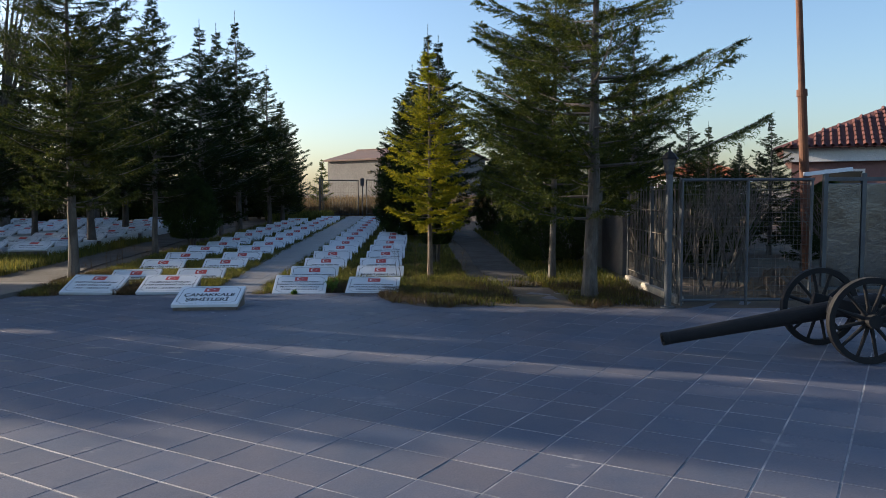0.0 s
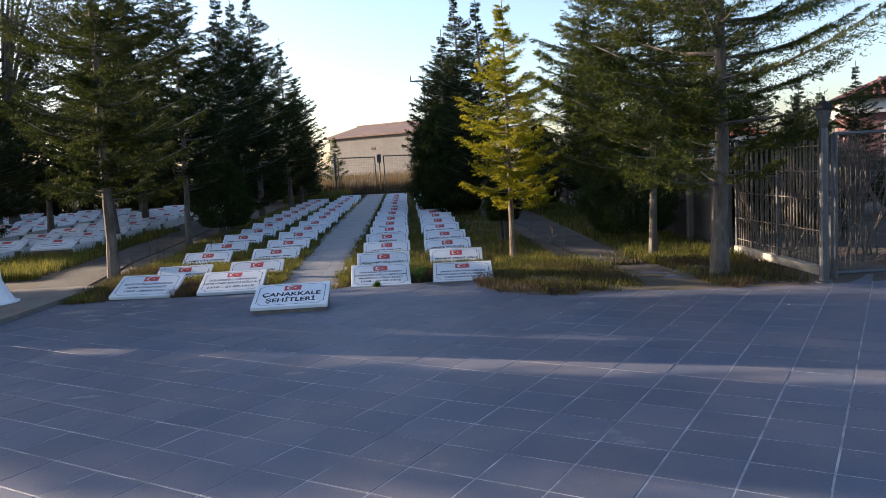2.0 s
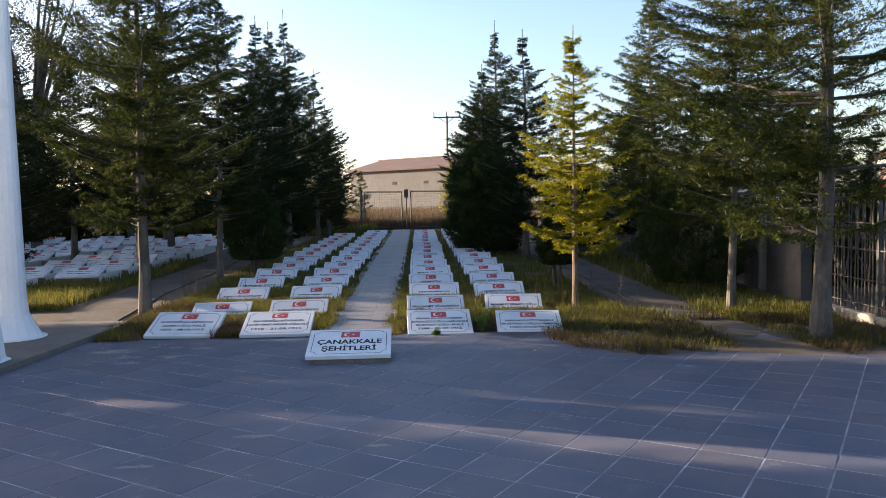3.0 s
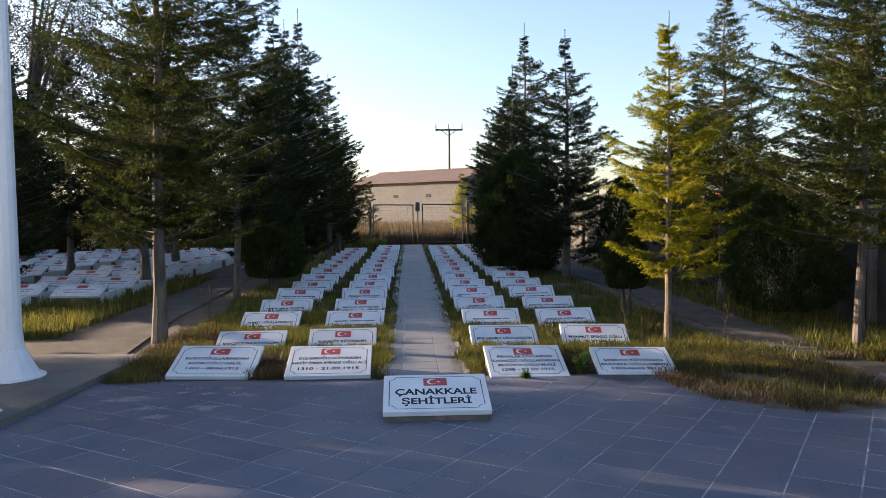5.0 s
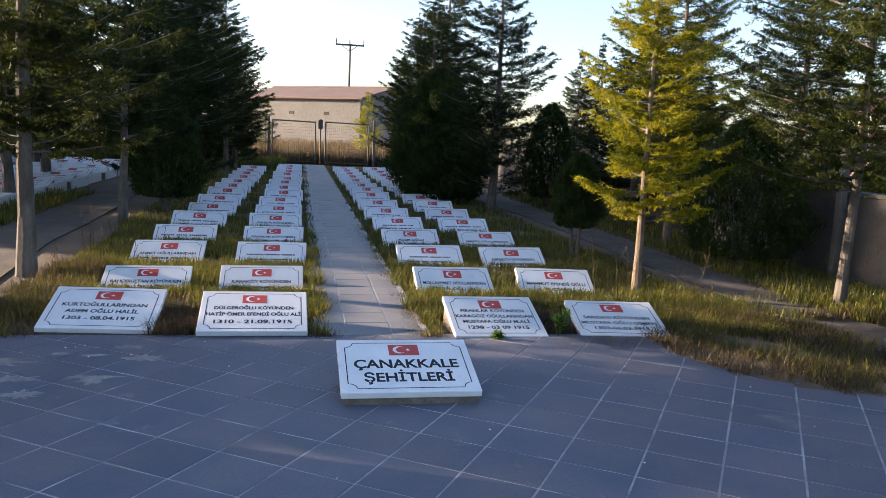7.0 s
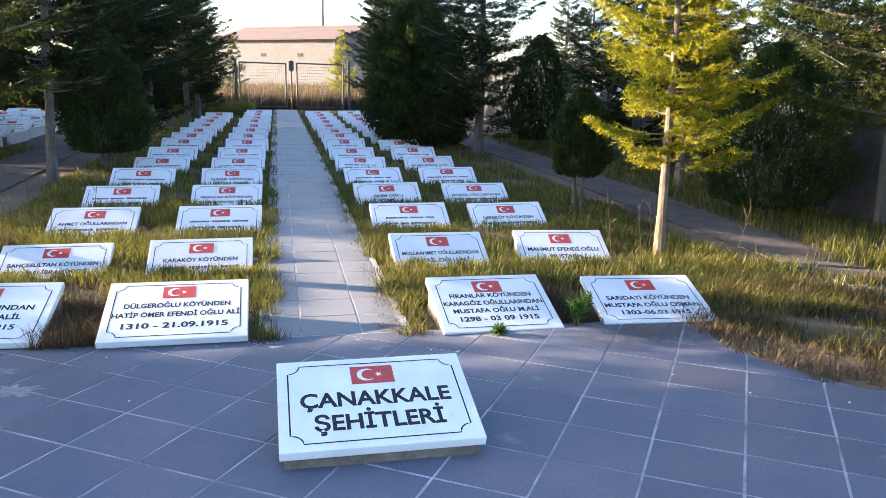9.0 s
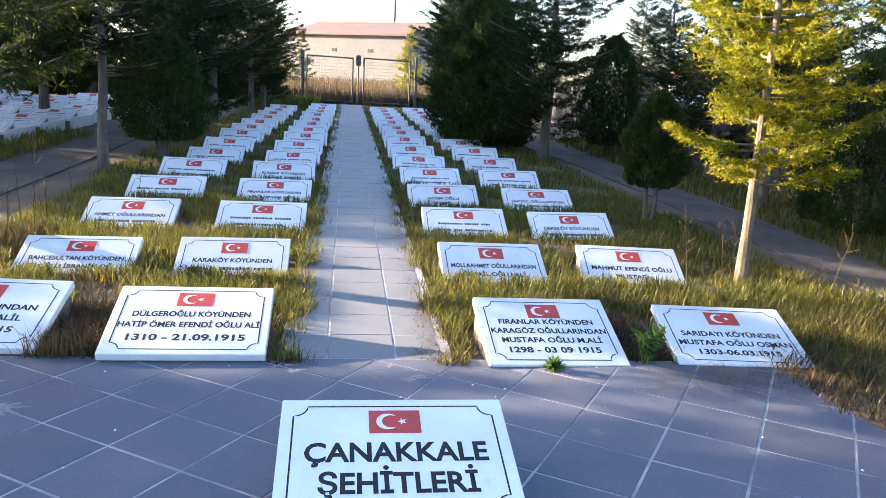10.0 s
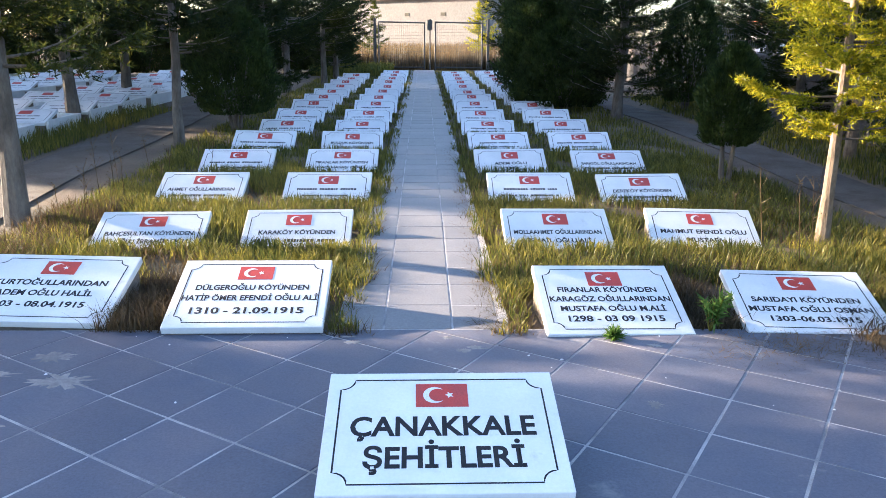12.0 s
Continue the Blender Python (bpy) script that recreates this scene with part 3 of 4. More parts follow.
def thuja(name, h, r, seed, label, x, y, stem=0.25, lean=0.55, count=26000, blade=0.07):
    """A clipped thuja: short stems and an egg of upright scale sprays with an uneven outline."""
    rng = np.random.default_rng(seed)
    tree = empty(name, pose(x, y, ground_z(x, y)), label=label, category="shrub")
    bm = bmesh.new()
    for k in range(4):
        a = 2 * math.pi * k / 4 + 0.4
        tube(bm, (0.05 * math.cos(a), 0.05 * math.sin(a), -0.05), (0.35 * r * math.cos(a), 0.35 * r * math.sin(a), h * 0.55), 0.035, 0.012, 7, False)
    part("trunk", bm, M_BARK, tree)
    u = rng.uniform(0.01, 0.995, count)
    prof = np.sin(math.pi * (0.06 + 0.94 * u) ** 0.75) ** 0.55 * (1 - 0.12 * u)
    az = rng.uniform(0, 2 * math.pi, count)
    lump = 1 + 0.15 * np.sin(az * 3 + u * 9 + seed) + 0.13 * np.sin(az * 5 - u * 15 + 2 * seed) + 0.10 * np.sin(az * 11 + u * 31)
    rad = r * prof * lump * rng.uniform(0.55, 1.0, count) ** 0.35 * rng.choice([1, 1, 1, 1.08], count)
    a = np.stack([rad * np.cos(az), rad * np.sin(az), stem + (h - stem) * u], 1)
    d = np.stack([np.cos(az) * lean, np.sin(az) * lean, np.full(count, 0.9)], 1) + rng.normal(0, 0.35, (count, 3))
    d /= np.linalg.norm(d, axis=1, keepdims=True)
    part_mesh("crown", crown_mesh("crown", [ribs(a, d, rng.uniform(0.6, 1.4, count) * blade, rng.uniform(0.3, 0.55, count) * blade, rng, rng.normal(0, 1, (count, 3)))], M_THUJA), None, tree)
    return tree


def broadleaf(name, h, r, seed, label, x, y, material, count=45000, leaf=0.07):
    """A leafy tree: forked limbs and many small leaf clumps with gaps."""
    rng = np.random.default_rng(seed)
    tree = empty(name, pose(x, y, ground_z(x, y)), label=label, category="tree")
    bm = bmesh.new()
    fork = h * 0.35
    tube(bm, (0, 0, -0.08), (0.05, 0, fork), 0.035 * h / 2, 0.026 * h / 2, 10, False)
    centres = []
    for k in range(16):
        az, up = rng.uniform(0, 2 * math.pi), rng.uniform(0.45, 0.97)
        rr = r * math.sqrt(max(0.05, 1 - ((up - 0.66) / 0.36) ** 2)) * rng.uniform(0.45, 0.95)
        tip = np.array([rr * math.cos(az), rr * math.sin(az), h * up])
        mid = tip * 0.5 + np.array([0, 0, fork * 0.55])
        tube(bm, (0.05, 0, fork * 0.96), mid, 0.018 * h / 2, 0.010 * h / 2, 7, False)
        tube(bm, mid, tip, 0.010 * h / 2, 0.004, 6, False)
        for j in range(7):
            centres.append(tip + rng.normal(0, r * 0.2, 3))
    part("trunk", bm, M_BARK, tree)
    centres = np.array(centres)
    a = centres[rng.integers(0, len(centres), count)] + rng.normal(0, r * 0.085, (count, 3))
    d = rng.normal(0, 1, (count, 3))
    d /= np.linalg.norm(d, axis=1, keepdims=True)
    part_mesh("crown", crown_mesh("crown", [ribs(a, d, rng.uniform(0.7, 1.3, count) * leaf, rng.uniform(0.5, 0.8, count) * leaf, rng, rng.normal(0, 1, (count, 3)))], material), None, tree)
    return tree


FIR = "tall dark green fir tree with drooping sprays"
conifer("fir_tree", 6.8, 2.05, 1.4, 32, 11, M_NEEDLE_FIR_LIT, M_BARK, 0.092, "tall fir with a rough trunk lit on one side", x=-3.55, y=2.58, blade=0.056, dense=1.55, slim=0.8, rise=0.14, droop=0.35, wild=0.42)
conifer("cedar_tree", 4.1, 0.95, 0.86, 28, 12, M_NEEDLE_YELLOW, M_BARK_PALE, 0.05, "young golden-green cedar with a slim pale trunk", x=3.24, y=1.9, wild=0.45, blade=0.042, dense=1.8, sway=0.06, droop=0.2, rise=0.16)
conifer("cedar_tree", 6.4, 2.35, 1.3, 21, 13, M_NEEDLE_MID, M_BARK, 0.11, "large spreading cedar with long uneven boughs", x=5.55, y=-1.0, wild=0.5, rise=0.16, blade=0.052, dense=1.7, slim=0.75, droop=0.2)
conifer("cedar_tree", 5.9, 1.9, 1.35, 23, 19, M_NEEDLE_MID, M_BARK, 0.062, "green cedar with a thin dark trunk by the side path", x=5.38, y=1.2, wild=0.42, rise=0.15, blade=0.052, dense=1.5, slim=0.8, droop=0.2)
conifer("cedar_tree", 5.7, 1.5, 1.2, 34, 14, M_NEEDLE_MID, M_BARK_PALE, 0.07, "slender green cedar behind the golden one", x=5.6, y=5.9, wild=0.3, blade=0.055, dense=1.3)
dark_fir = conifer("fir_tree", 7.7, 2.1, 1.3, 36, 15, M_NEEDLE, M_BARK, 0.11, FIR, x=-3.6, y=16.8, blade=0.075, rise=0.12, dense=1.1)
second = conifer("fir_tree", 5.8, 1.7, 0.5, 32, 16, M_NEEDLE, M_BARK, 0.10, FIR, x=3.7, y=10.8, blade=0.07, wild=0.3, dense=1.15)
thin_fir = conifer("fir_tree", 6.4, 1.75, 1.35, 32, 18, M_NEEDLE, M_BARK, 0.07, "slender dark fir with a thin trunk", x=-3.5, y=7.1, blade=0.07, dense=1.15)
third = conifer("fir_tree", 6.5, 1.95, 1.3, 34, 17, M_NEEDLE, M_BARK, 0.11, FIR, x=-6.1, y=9.7, blade=0.07, dense=1.15)
rng = random.Random(21)
for src, x, y, k in ((dark_fir, -6.6, 13.6, 0.98), (second, -3.5, 11.6, 1.1), (thin_fir, -3.6, 14.2, 1.05), (dark_fir, -2.95, 19.5, 0.80), (second, -2.9, 22.3, 0.9), (second, -3.2, 25.6, 0.75),
                     (dark_fir, 3.4, 16.0, 0.92), (second, 2.9, 14.6, 0.95), (third, 3.0, 19.0, 0.8), (second, 3.1, 22.5, 0.75), (dark_fir, -8.0, 17.5, 0.85), (third, -8.6, 11.6, 0.85), (dark_fir, -10.5, 21.0, 1.0), (third, -12.0, 15.5, 1.05),
                     (second, 6.2, 8.8, 0.8), (third, 8.3, 6.5, 0.85), (second, 9.5, 12.0, 0.6), (second, 12.0, 9.0, 0.45),
                     # unseen firs left of the view, added so their crowns shade the plaza
                     (third, -9.5, 2.3, 1.0), (third, -9.6, -1.0, 0.8), (dark_fir, -21.0, 2.6, 1.0), (dark_fir, -13.0, 0.0, 0.92), (third, -13.5, 3.7, 1.1), (dark_fir, -17.0, 1.4, 0.95), (dark_fir, -18.5, 5.5, 1.0),
                     (second, -15.5, 19.0, 1.1), (second, -18.0, 24.0, 1.2), (second, -12.5, 25.5, 1.1), (second, -7.0, 26.5, 0.9), (second, -21.0, 18.0, 1.2), (second, 8.2, 10.5, 0.7), (second, 7.8, 15.0, 0.75), (second, 9.0, 20.0, 0.8), (second, 7.2, 24.5, 0.7),
                     # the fir at x -8.65 is added to shade the slabs behind the front rows
                     (second, -20.5, 11.5, 1.0), (second, -8.65, 8.4, 0.95),
                     # the first five, tall firs, are added to shade the slab rows and graves
                     (dark_fir, -20.0, 13.6, 1.3), (dark_fir, -20.5, 16.8, 1.3), (dark_fir, -21.0, 20.0, 1.3), (dark_fir, -21.5, 23.4, 1.3), (dark_fir, -22.0, 27.0, 1.3), (second, -18.0, 12.5, 1.0), (second, -17.5, 15.5, 1.05), (second, -14.5, 22.5, 1.0), (second, -10.0, 28.0, 1.0), (second, -5.0, 24.5, 0.9), (second, -22.0, 12.5, 1.1),
                     (second, 8.3, 1.6, 0.42), (second, 9.3, 4.2, 0.5), (second, 10.8, 3.0, 0.36), (second, 11.5, 6.0, 0.55), (second, 13.5, 12.5, 0.5), (second, 10.2, 8.0, 0.6), (third, 11.3, 17.0, 0.6)):
    copy_thing(src, pose(x, y, ground_z(x, y), 0, 0, rng.uniform(0, 360)) @ Matrix.Scale(k, 4))
thuja("thuja_bush", 2.0, 0.68, 31, "dense dark thuja bush on short stems", -3.1, 8.9, count=34000, blade=0.05)
thuja("thuja_bush", 1.5, 0.34, 32, "small thuja shrub on forked stems", 3.42, 4.5, 0.4, count=20000, blade=0.045)
thuja("thuja_bush", 2.1, 0.85, 33, "broad dark thuja bush by the side path", 5.75, 3.9, 0.1, count=48000, blade=0.045)
thuja("thuja_bush", 2.5, 0.62, 34, "pointed dark thuja beside the fence", 5.6, 12.6, 0.15, count=18000)
thuja("juniper_bush", 3.3, 1.15, 36, "broad dark juniper with boughs down to the slabs", 2.85, 13.4, 0.05, count=42000, blade=0.07)
hedge_bush = thuja("thuja_bush", 1.9, 0.95, 35, "round dark bush hanging over the slabs", 3.0, 12.6, 0.05, count=18000, blade=0.075)
for k in range(13):
    x, y = -21.0 + 1.45 * k + 0.3 * math.sin(3 * k), 17.0 + 0.85 * k
    copy_thing(hedge_bush, pose(x, y, ground_z(x, y), 0, 0, 47 * k) @ Matrix.Scale(1.15 + 0.12 * math.sin(2.1 * k), 4))["label"] = "dense dark evergreen bush closing the far field"
for x, y in ((8.3, 3.4), (8.3, 9.0), (8.8, 13.0), (10.3, 6.2), (12.6, 5.4)):
    copy_thing(hedge_bush, pose(x, y, ground_z(x, y), 0, 0, 31 * x) @ Matrix.Scale(0.9, 4))["label"] = "dense dark evergreen bush behind the fence"
broadleaf("leafy_tree", 10.5, 3.0, 41, "tall leafy tree behind the firs", -11.5, 15.5, M_LEAF)

# ---- east boundary: slatted fence, posts and wire, lamp post, gates ----
def bar_fence():
    """Thin upright bars and a few cross wires on a pale footing."""
    f = empty("bar_fence", pose(6.70, -1.62, 0, 0, 0, -1.2), label="fence of thin weathered steel bars on a pale concrete footing", category="fence")
    length = 2.86
    part("footing", box(bmesh.new(), (-0.06, 0, -0.08), (0.06, length, 0.11), 0.012), M_FOOTING, f, "pale concrete footing")
    for z in (0.22, 0.55, 0.95, 1.3, 1.62):
        part("rail", tube(bmesh.new(), (0, 0, z), (0, length, z), 0.009, 0.009, 6), M_BAR, f)
    bm = tube(bmesh.new(), (0, 0, 0.08), (0, 0, 1.7), 0.010, 0.010, 6)
    me = bpy.data.meshes.new("bar")
    bm.to_mesh(me)
    bm.free()
    me.materials.append(M_BAR)
    for k in range(33):
        part_mesh("bar", me, None, f).matrix_basis = pose(0.019, 0.04 + k * 0.087, 0, 0.4 * math.sin(5 * k), 0.4 * math.cos(3 * k), 0)
    for y in (0.0, 1.43, 2.86):
        part("post", box(bmesh.new(), (-0.025, y - 0.025, -0.05), (0.025, y + 0.025, 1.75), 0.004), M_GALV, f)


M_BAR = surface("weathered_bar_paint", (0.135, 0.118, 0.098), (0.075, 0.065, 0.055), 5.0, 0.8, 0.2, 60)
M_FOOTING = surface("pale_footing_concrete", (0.40, 0.36, 0.30), (0.28, 0.25, 0.21), 3.0, 0.9, 0.5, 40)
M_YARD_WALL = surface("grey_yard_render", (0.125, 0.112, 0.104), (0.085, 0.078, 0.074), 0.7, 0.95, 0.5, 30, stain=(0.055, 0.050, 0.046), stain_scale=0.9, stain_at=(0.52, 0.7))
bar_fence()


def yard_wall():
    bm = bmesh.new()
    box(bm, (-0.09, 0, -0.2), (0.09, 25.0, 1.12), 0.01)
    box(bm, (-0.13, -0.02, 1.124), (0.13, 25.02, 1.18), 0.01)
    for v in bm.verts:
        v.co.z += 0.0145 * v.co.y
    ob = part("wall_east", bm, M_YARD_WALL)
    ob.matrix_basis = pose(7.0, 2.2, ground_z(7.0, 2.2))
    tagged(ob, "low grey rendered yard wall behind the wire fence", "wall", kind="structure")


yard_wall()


def wire_panel(bm, a, b, lo, hi, nx, nz, r=0.004):
    """A woven panel of wires between the upright lines a and b."""
    a, b = Vector(a), Vector(b)
    for k in range(nx + 1):
        p = a.lerp(b, k / nx)
        tube(bm, (p.x, p.y, p.z + lo), (p.x, p.y, p.z + hi), r, r, 3, False)
    for k in range(nz + 1):
        z = lo + (hi - lo) * k / nz
        tube(bm, (a.x, a.y, a.z + z), (b.x, b.y, b.z + z), r, r, 3, False)
    return bm


def wire_fence(points, height, label, posts=M_CONCRETE):
    f = empty("wire_fence", pose(points[0][0], points[0][1], 0), label=label, category="fence")
    o = Vector((points[0][0], points[0][1], 0))
    for k, (x, y) in enumerate(points):
        z = ground_z(x, y)
        part("post", box(bmesh.new(), (x - o.x - 0.05, y - o.y - 0.05, z - 0.1), (x - o.x + 0.05, y - o.y + 0.05, z + height), 0.008), posts, f)
        if k:
            px, py = points[k - 1]
            part("wire_panel", wire_panel(bmesh.new(), (px - o.x, py - o.y, ground_z(px, py)), (x - o.x, y - o.y, z), 0.05, height - 0.08, 26, 14), M_WIRE, f)


wire_fence([(6.65, 3.0 + 2.7 * k) for k in range(10)], 1.75, "wire fence on pale concrete posts along the east side")
wire_fence([(2.6 + 2.1 * k, 28.2) for k in range(4)], 2.0, "sagging wire fence at the far end", M_WIRE)
wire_fence([(-1.95 - 2.4 * k, 28.2) for k in range(8)], 2.0, "wire fence behind the fir trees", M_WIRE)


def lamp_post():
    g = empty("lamp_post", pose(6.42, -1.95, 0), label="grey garden lamp post with a small lantern", category="lamp post")
    part("pole", lathe(bmesh.new(), [(0.05, -0.03), (0.05, 1.2), (0.045, 1.82)], 14), M_GALV, g)
    part("base_plate", lathe(bmesh.new(), [(0.10, -0.01), (0.10, 0.02), (0.06, 0.03)], 14), M_GALV, g)
    lan = part("lantern", lathe(bmesh.new(), [(0.05, 1.82), (0.06, 1.85), (0.10, 2.02), (0.09, 2.03)], 6), M_LANTERN_GLASS, g)
    part("cap", lathe(bmesh.new(), [(0.125, 2.03), (0.12, 2.045), (0.05, 2.12), (0.02, 2.14), (0.012, 2.19)], 6), M_CANNON, g)


lamp_post()


def mesh_gate():
    g = empty("mesh_gate", pose(6.62, -1.80, 0), label="wide wire mesh gate in a thin steel frame", category="gate")
    for x in (0.03, 0.95, 1.85):
        part("upright", tube(bmesh.new(), (x, 0, 0.0), (x, 0, 1.76), 0.022), M_GALV, g)
    for z in (0.08, 1.75):
        part("rail", tube(bmesh.new(), (0, 0, z), (1.88, 0, z), 0.02), M_GALV, g)
    part("mesh", wire_panel(bmesh.new(), (0.03, 0, 0), (1.85, 0, 0), 0.08, 1.74, 30, 26, 0.0028), M_WIRE, g)


mesh_gate()


def sheet_gate():
    g = empty("sheet_gate", pose(9.3, -0.6, 0, 0, 0, 2), label="grey sheet metal gate with shiny panels and a loose top bar", category="gate")
    for k in range(4):
        x = k * 0.62
        part("panel", box(bmesh.new(), (x + 0.04, -0.012, 0.10), (x + 0.58, 0.012, 1.70), 0.006), M_SHEET, g)
        part("upright", box(bmesh.new(), (x - 0.035, -0.03, 0.0), (x + 0.035, 0.03, 1.86), 0.005), M_GALV, g)
    part("rail", box(bmesh.new(), (-0.03, -0.028, 1.74), (2.3, 0.028, 1.80), 0.005), M_GALV, g)
    part("rail", box(bmesh.new(), (-0.03, -0.028, 0.05), (2.3, 0.028, 0.10), 0.005), M_GALV, g)
    part("top_bar", box(bmesh.new(), (-0.15, -0.03, 1.84), (0.62, 0.03, 1.90), 0.006, pose(0, 0, 0, 0, -6, 0)), M_WHITE_PAINT, g)


sheet_gate()

rust = empty("rusty_pole", pose(9.95, 1.1, 0), label="tall rusty steel pole with flaking paint", category="pole")
part("lower_tube", tube(bmesh.new(), (0, 0, -0.1), (-0.2, 0, 3.3), 0.085, 0.075, 14), M_RUST, rust)
part("upper_tube", tube(bmesh.new(), (-0.2, 0, 3.28), (-0.46, 0, 7.5), 0.058, 0.05, 14), M_RUST, rust)
part("collar", tube(bmesh.new(), (-0.196, 0, 3.24), (-0.203, 0, 3.36), 0.09, 0.088, 14), M_RUST, rust)


# ---- cannon ----
def wheel_parts(y, parent):
    w = part("wheel", bmesh.new(), M_CANNON, parent)
    w.matrix_basis = pose(0, y, 0.405)
    bm = bmesh.new()
    R, n = 0.40, 40
    ring = []
    for k in range(n):
        a = 2 * math.pi * k / n
        ring.append([bm.verts.new((r * math.cos(a), s, r * math.sin(a))) for r, s in ((R, -0.03), (R, 0.03), (R - 0.055, 0.026), (R - 0.055, -0.026))])
    for k in range(n):
        p, q = ring[k], ring[(k + 1) % n]
        for j in range(4):
            bm.faces.new((p[j], p[(j + 1) % 4], q[(j + 1) % 4], q[j]))
    part("rim", bm, M_CANNON, w)
    for k in range(12):
        a = 2 * math.pi * k / 12 + 0.2
        part("spoke", tube(bmesh.new(), (0.05 * math.cos(a), 0, 0.05 * math.sin(a)), (0.36 * math.cos(a), 0, 0.36 * math.sin(a)), 0.020, 0.015, 8), M_CANNON, w)
    part("hub", tube(bmesh.new(), (0, -0.09, 0), (0, 0.09, 0), 0.065, 0.065, 14), M_CANNON, w)


def cannon():
    g = empty("cannon", pose(7.12, -5.06, 0), label="black iron field cannon resting with its barrel lowered", category="cannon")
    for y in (-0.45, 0.45):
        wheel_parts(y, g)
    part("axle", tube(bmesh.new(), (0, -0.5, 0.405), (0, 0.5, 0.405), 0.035, 0.035, 12), M_CANNON, g)
    bm = lathe(bmesh.new(), [(0.02, -0.42), (0.045, -0.40), (0.03, -0.36), (0.085, -0.33), (0.088, -0.05), (0.08, 0.5), (0.068, 1.2), (0.06, 1.74), (0.064, 1.75), (0.064, 1.80), (0.035, 1.80), (0.035, 1.70)], 20)
    bm.transform(pose(0, 0, 0.46) @ pose(0, 0, 0, 0, -99.3, 0))
    part("barrel", bm, M_CANNON, g)
    for y in (-0.16, 0.16):
        part("cheek", box(bmesh.new(), (-0.35, y - 0.03, 0.36), (0.75, y + 0.03, 0.52), 0.01, pose(0, 0, 0, 0, 14, 0)), M_CANNON, g)
    part("trail", box(bmesh.new(), (0.6, -0.09, 0.0), (1.5, 0.09, 0.12), 0.01, pose(0, 0, 0.0, 0, 2, 0)), M_CANNON, g)


cannon()


# ---- far end: gate, dry field, hall, utility pole, houses ----
def field_gate():
    g = empty("field_gate", pose(0.25, 28.1, ground_z(0, 28.1)), label="dark steel double gate closing the far end of the path", category="gate")
    for x in (-2.05, -0.22, 0.0, 0.22, 2.1):
        part("upright", tube(bmesh.new(), (x, 0, -0.05), (x, 0, 1.86 + (0.12 if x == 0 else 0)), 0.032, 0.032, 10), M_WIRE, g)
    for x0, x1 in ((-2.05, -0.22), (0.22, 2.1)):
        part("rail", tube(bmesh.new(), (x0, 0, 1.86), (x1, 0, 1.83), 0.028), M_WIRE, g)
        part("rail", tube(bmesh.new(), (x0, 0, 0.1), (x1, 0, 0.1), 0.025), M_WIRE, g)
        part("mesh", wire_panel(bmesh.new(), (x0, 0, 0), (x1, 0, 0), 0.1, 1.84, 22, 14, 0.004), M_WIRE, g)
    part("lock_box", box(bmesh.new(), (-0.10, -0.05, 1.55), (0.10, 0.05, 1.95), 0.01), M_WIRE, g)


field_gate()


def hall():
    """A long low hall with a brown pitched roof."""
    g = empty("hall", pose(4.2, 58.0, ground_z(0, 58), 0, 0, 140), label="long grey rendered hall with a brown pitched roof", category="building")
    L, W, H, R = 13.0, 9.0, 4.0, 5.05
    v = [(0, 0, -0.5), (L, 0, -0.5), (L, -W, -0.5), (0, -W, -0.5), (0, 0, H), (L, 0, H), (L, -W, H), (0, -W, H), (0, -W / 2, R), (L, -W / 2, R)]
    f = [(0, 1, 5, 4), (1, 2, 6, 9, 5), (2, 3, 7, 6), (3, 0, 4, 8, 7)]
    part_mesh("wall", mesh_of("wall", v, f, M_RENDER_WALL), None, g)
    e = 0.35
    bm = bmesh.new()
    for s in (0, 1):
        y0, y1 = (e, -W / 2) if s == 0 else (-W - e, -W / 2)
        z0 = H - 0.1
        q = [bm.verts.new(p) for p in ((-e, y0, z0), (L + e, y0, z0), (L + e, y1, R + 0.02), (-e, y1, R + 0.02))]
        q2 = [bm.verts.new((p.co.x, p.co.y, p.co.z + 0.14)) for p in q]
        bm.faces.new(q)
        bm.faces.new(list(reversed(q2)))
        for k in range(4):
            bm.faces.new((q[k], q2[k], q2[(k + 1) % 4], q[(k + 1) % 4]))
    roof = part("roof", bm, M_ROOF_BROWN, g)
    part("ridge_cap", tube(bmesh.new(), (-e, -W / 2, R + 0.15), (L + e, -W / 2, R + 0.15), 0.12, 0.12, 8), M_ROOF_BROWN, g)
    for x in (3.2, 7.0):
        part("vent", box(bmesh.new(), (x, -0.02, 2.6), (x + 0.5, 0.03, 2.85)), M_DARK_GLASS, g)


hall()

mast = empty("utility_pole", pose(3.8, 68.0, ground_z(0, 68)), label="thin steel utility pole with a cross arm", category="utility pole")
part("pole", tube(bmesh.new(), (0, 0, -0.3), (0.05, 0, 9.3), 0.13, 0.09, 10), M_WIRE, mast)
part("cross_arm", box(bmesh.new(), (-1.3, -0.05, 9.1), (1.35, 0.05, 9.25)), M_WIRE, mast)
for x in (-1.25, 0.0, 1.3):
    part("insulator", tube(bmesh.new(), (x, 0, 9.2), (x, 0, 9.75), 0.06, 0.04, 8), M_WIRE, mast)
part("brace", tube(bmesh.new(), (-0.7, 0, 9.1), (0, 0, 8.6), 0.03), M_WIRE, mast)
part("brace", tube(bmesh.new(), (0.7, 0, 9.1), (0, 0, 8.6), 0.03), M_WIRE, mast)
conifer("cedar_tree", 3.4, 0.95, 0.3, 18, 51, M_NEEDLE_YELLOW, M_BARK, 0.06, "small golden cedar beyond the far gate", x=2.7, y=33.0, blade=0.07)
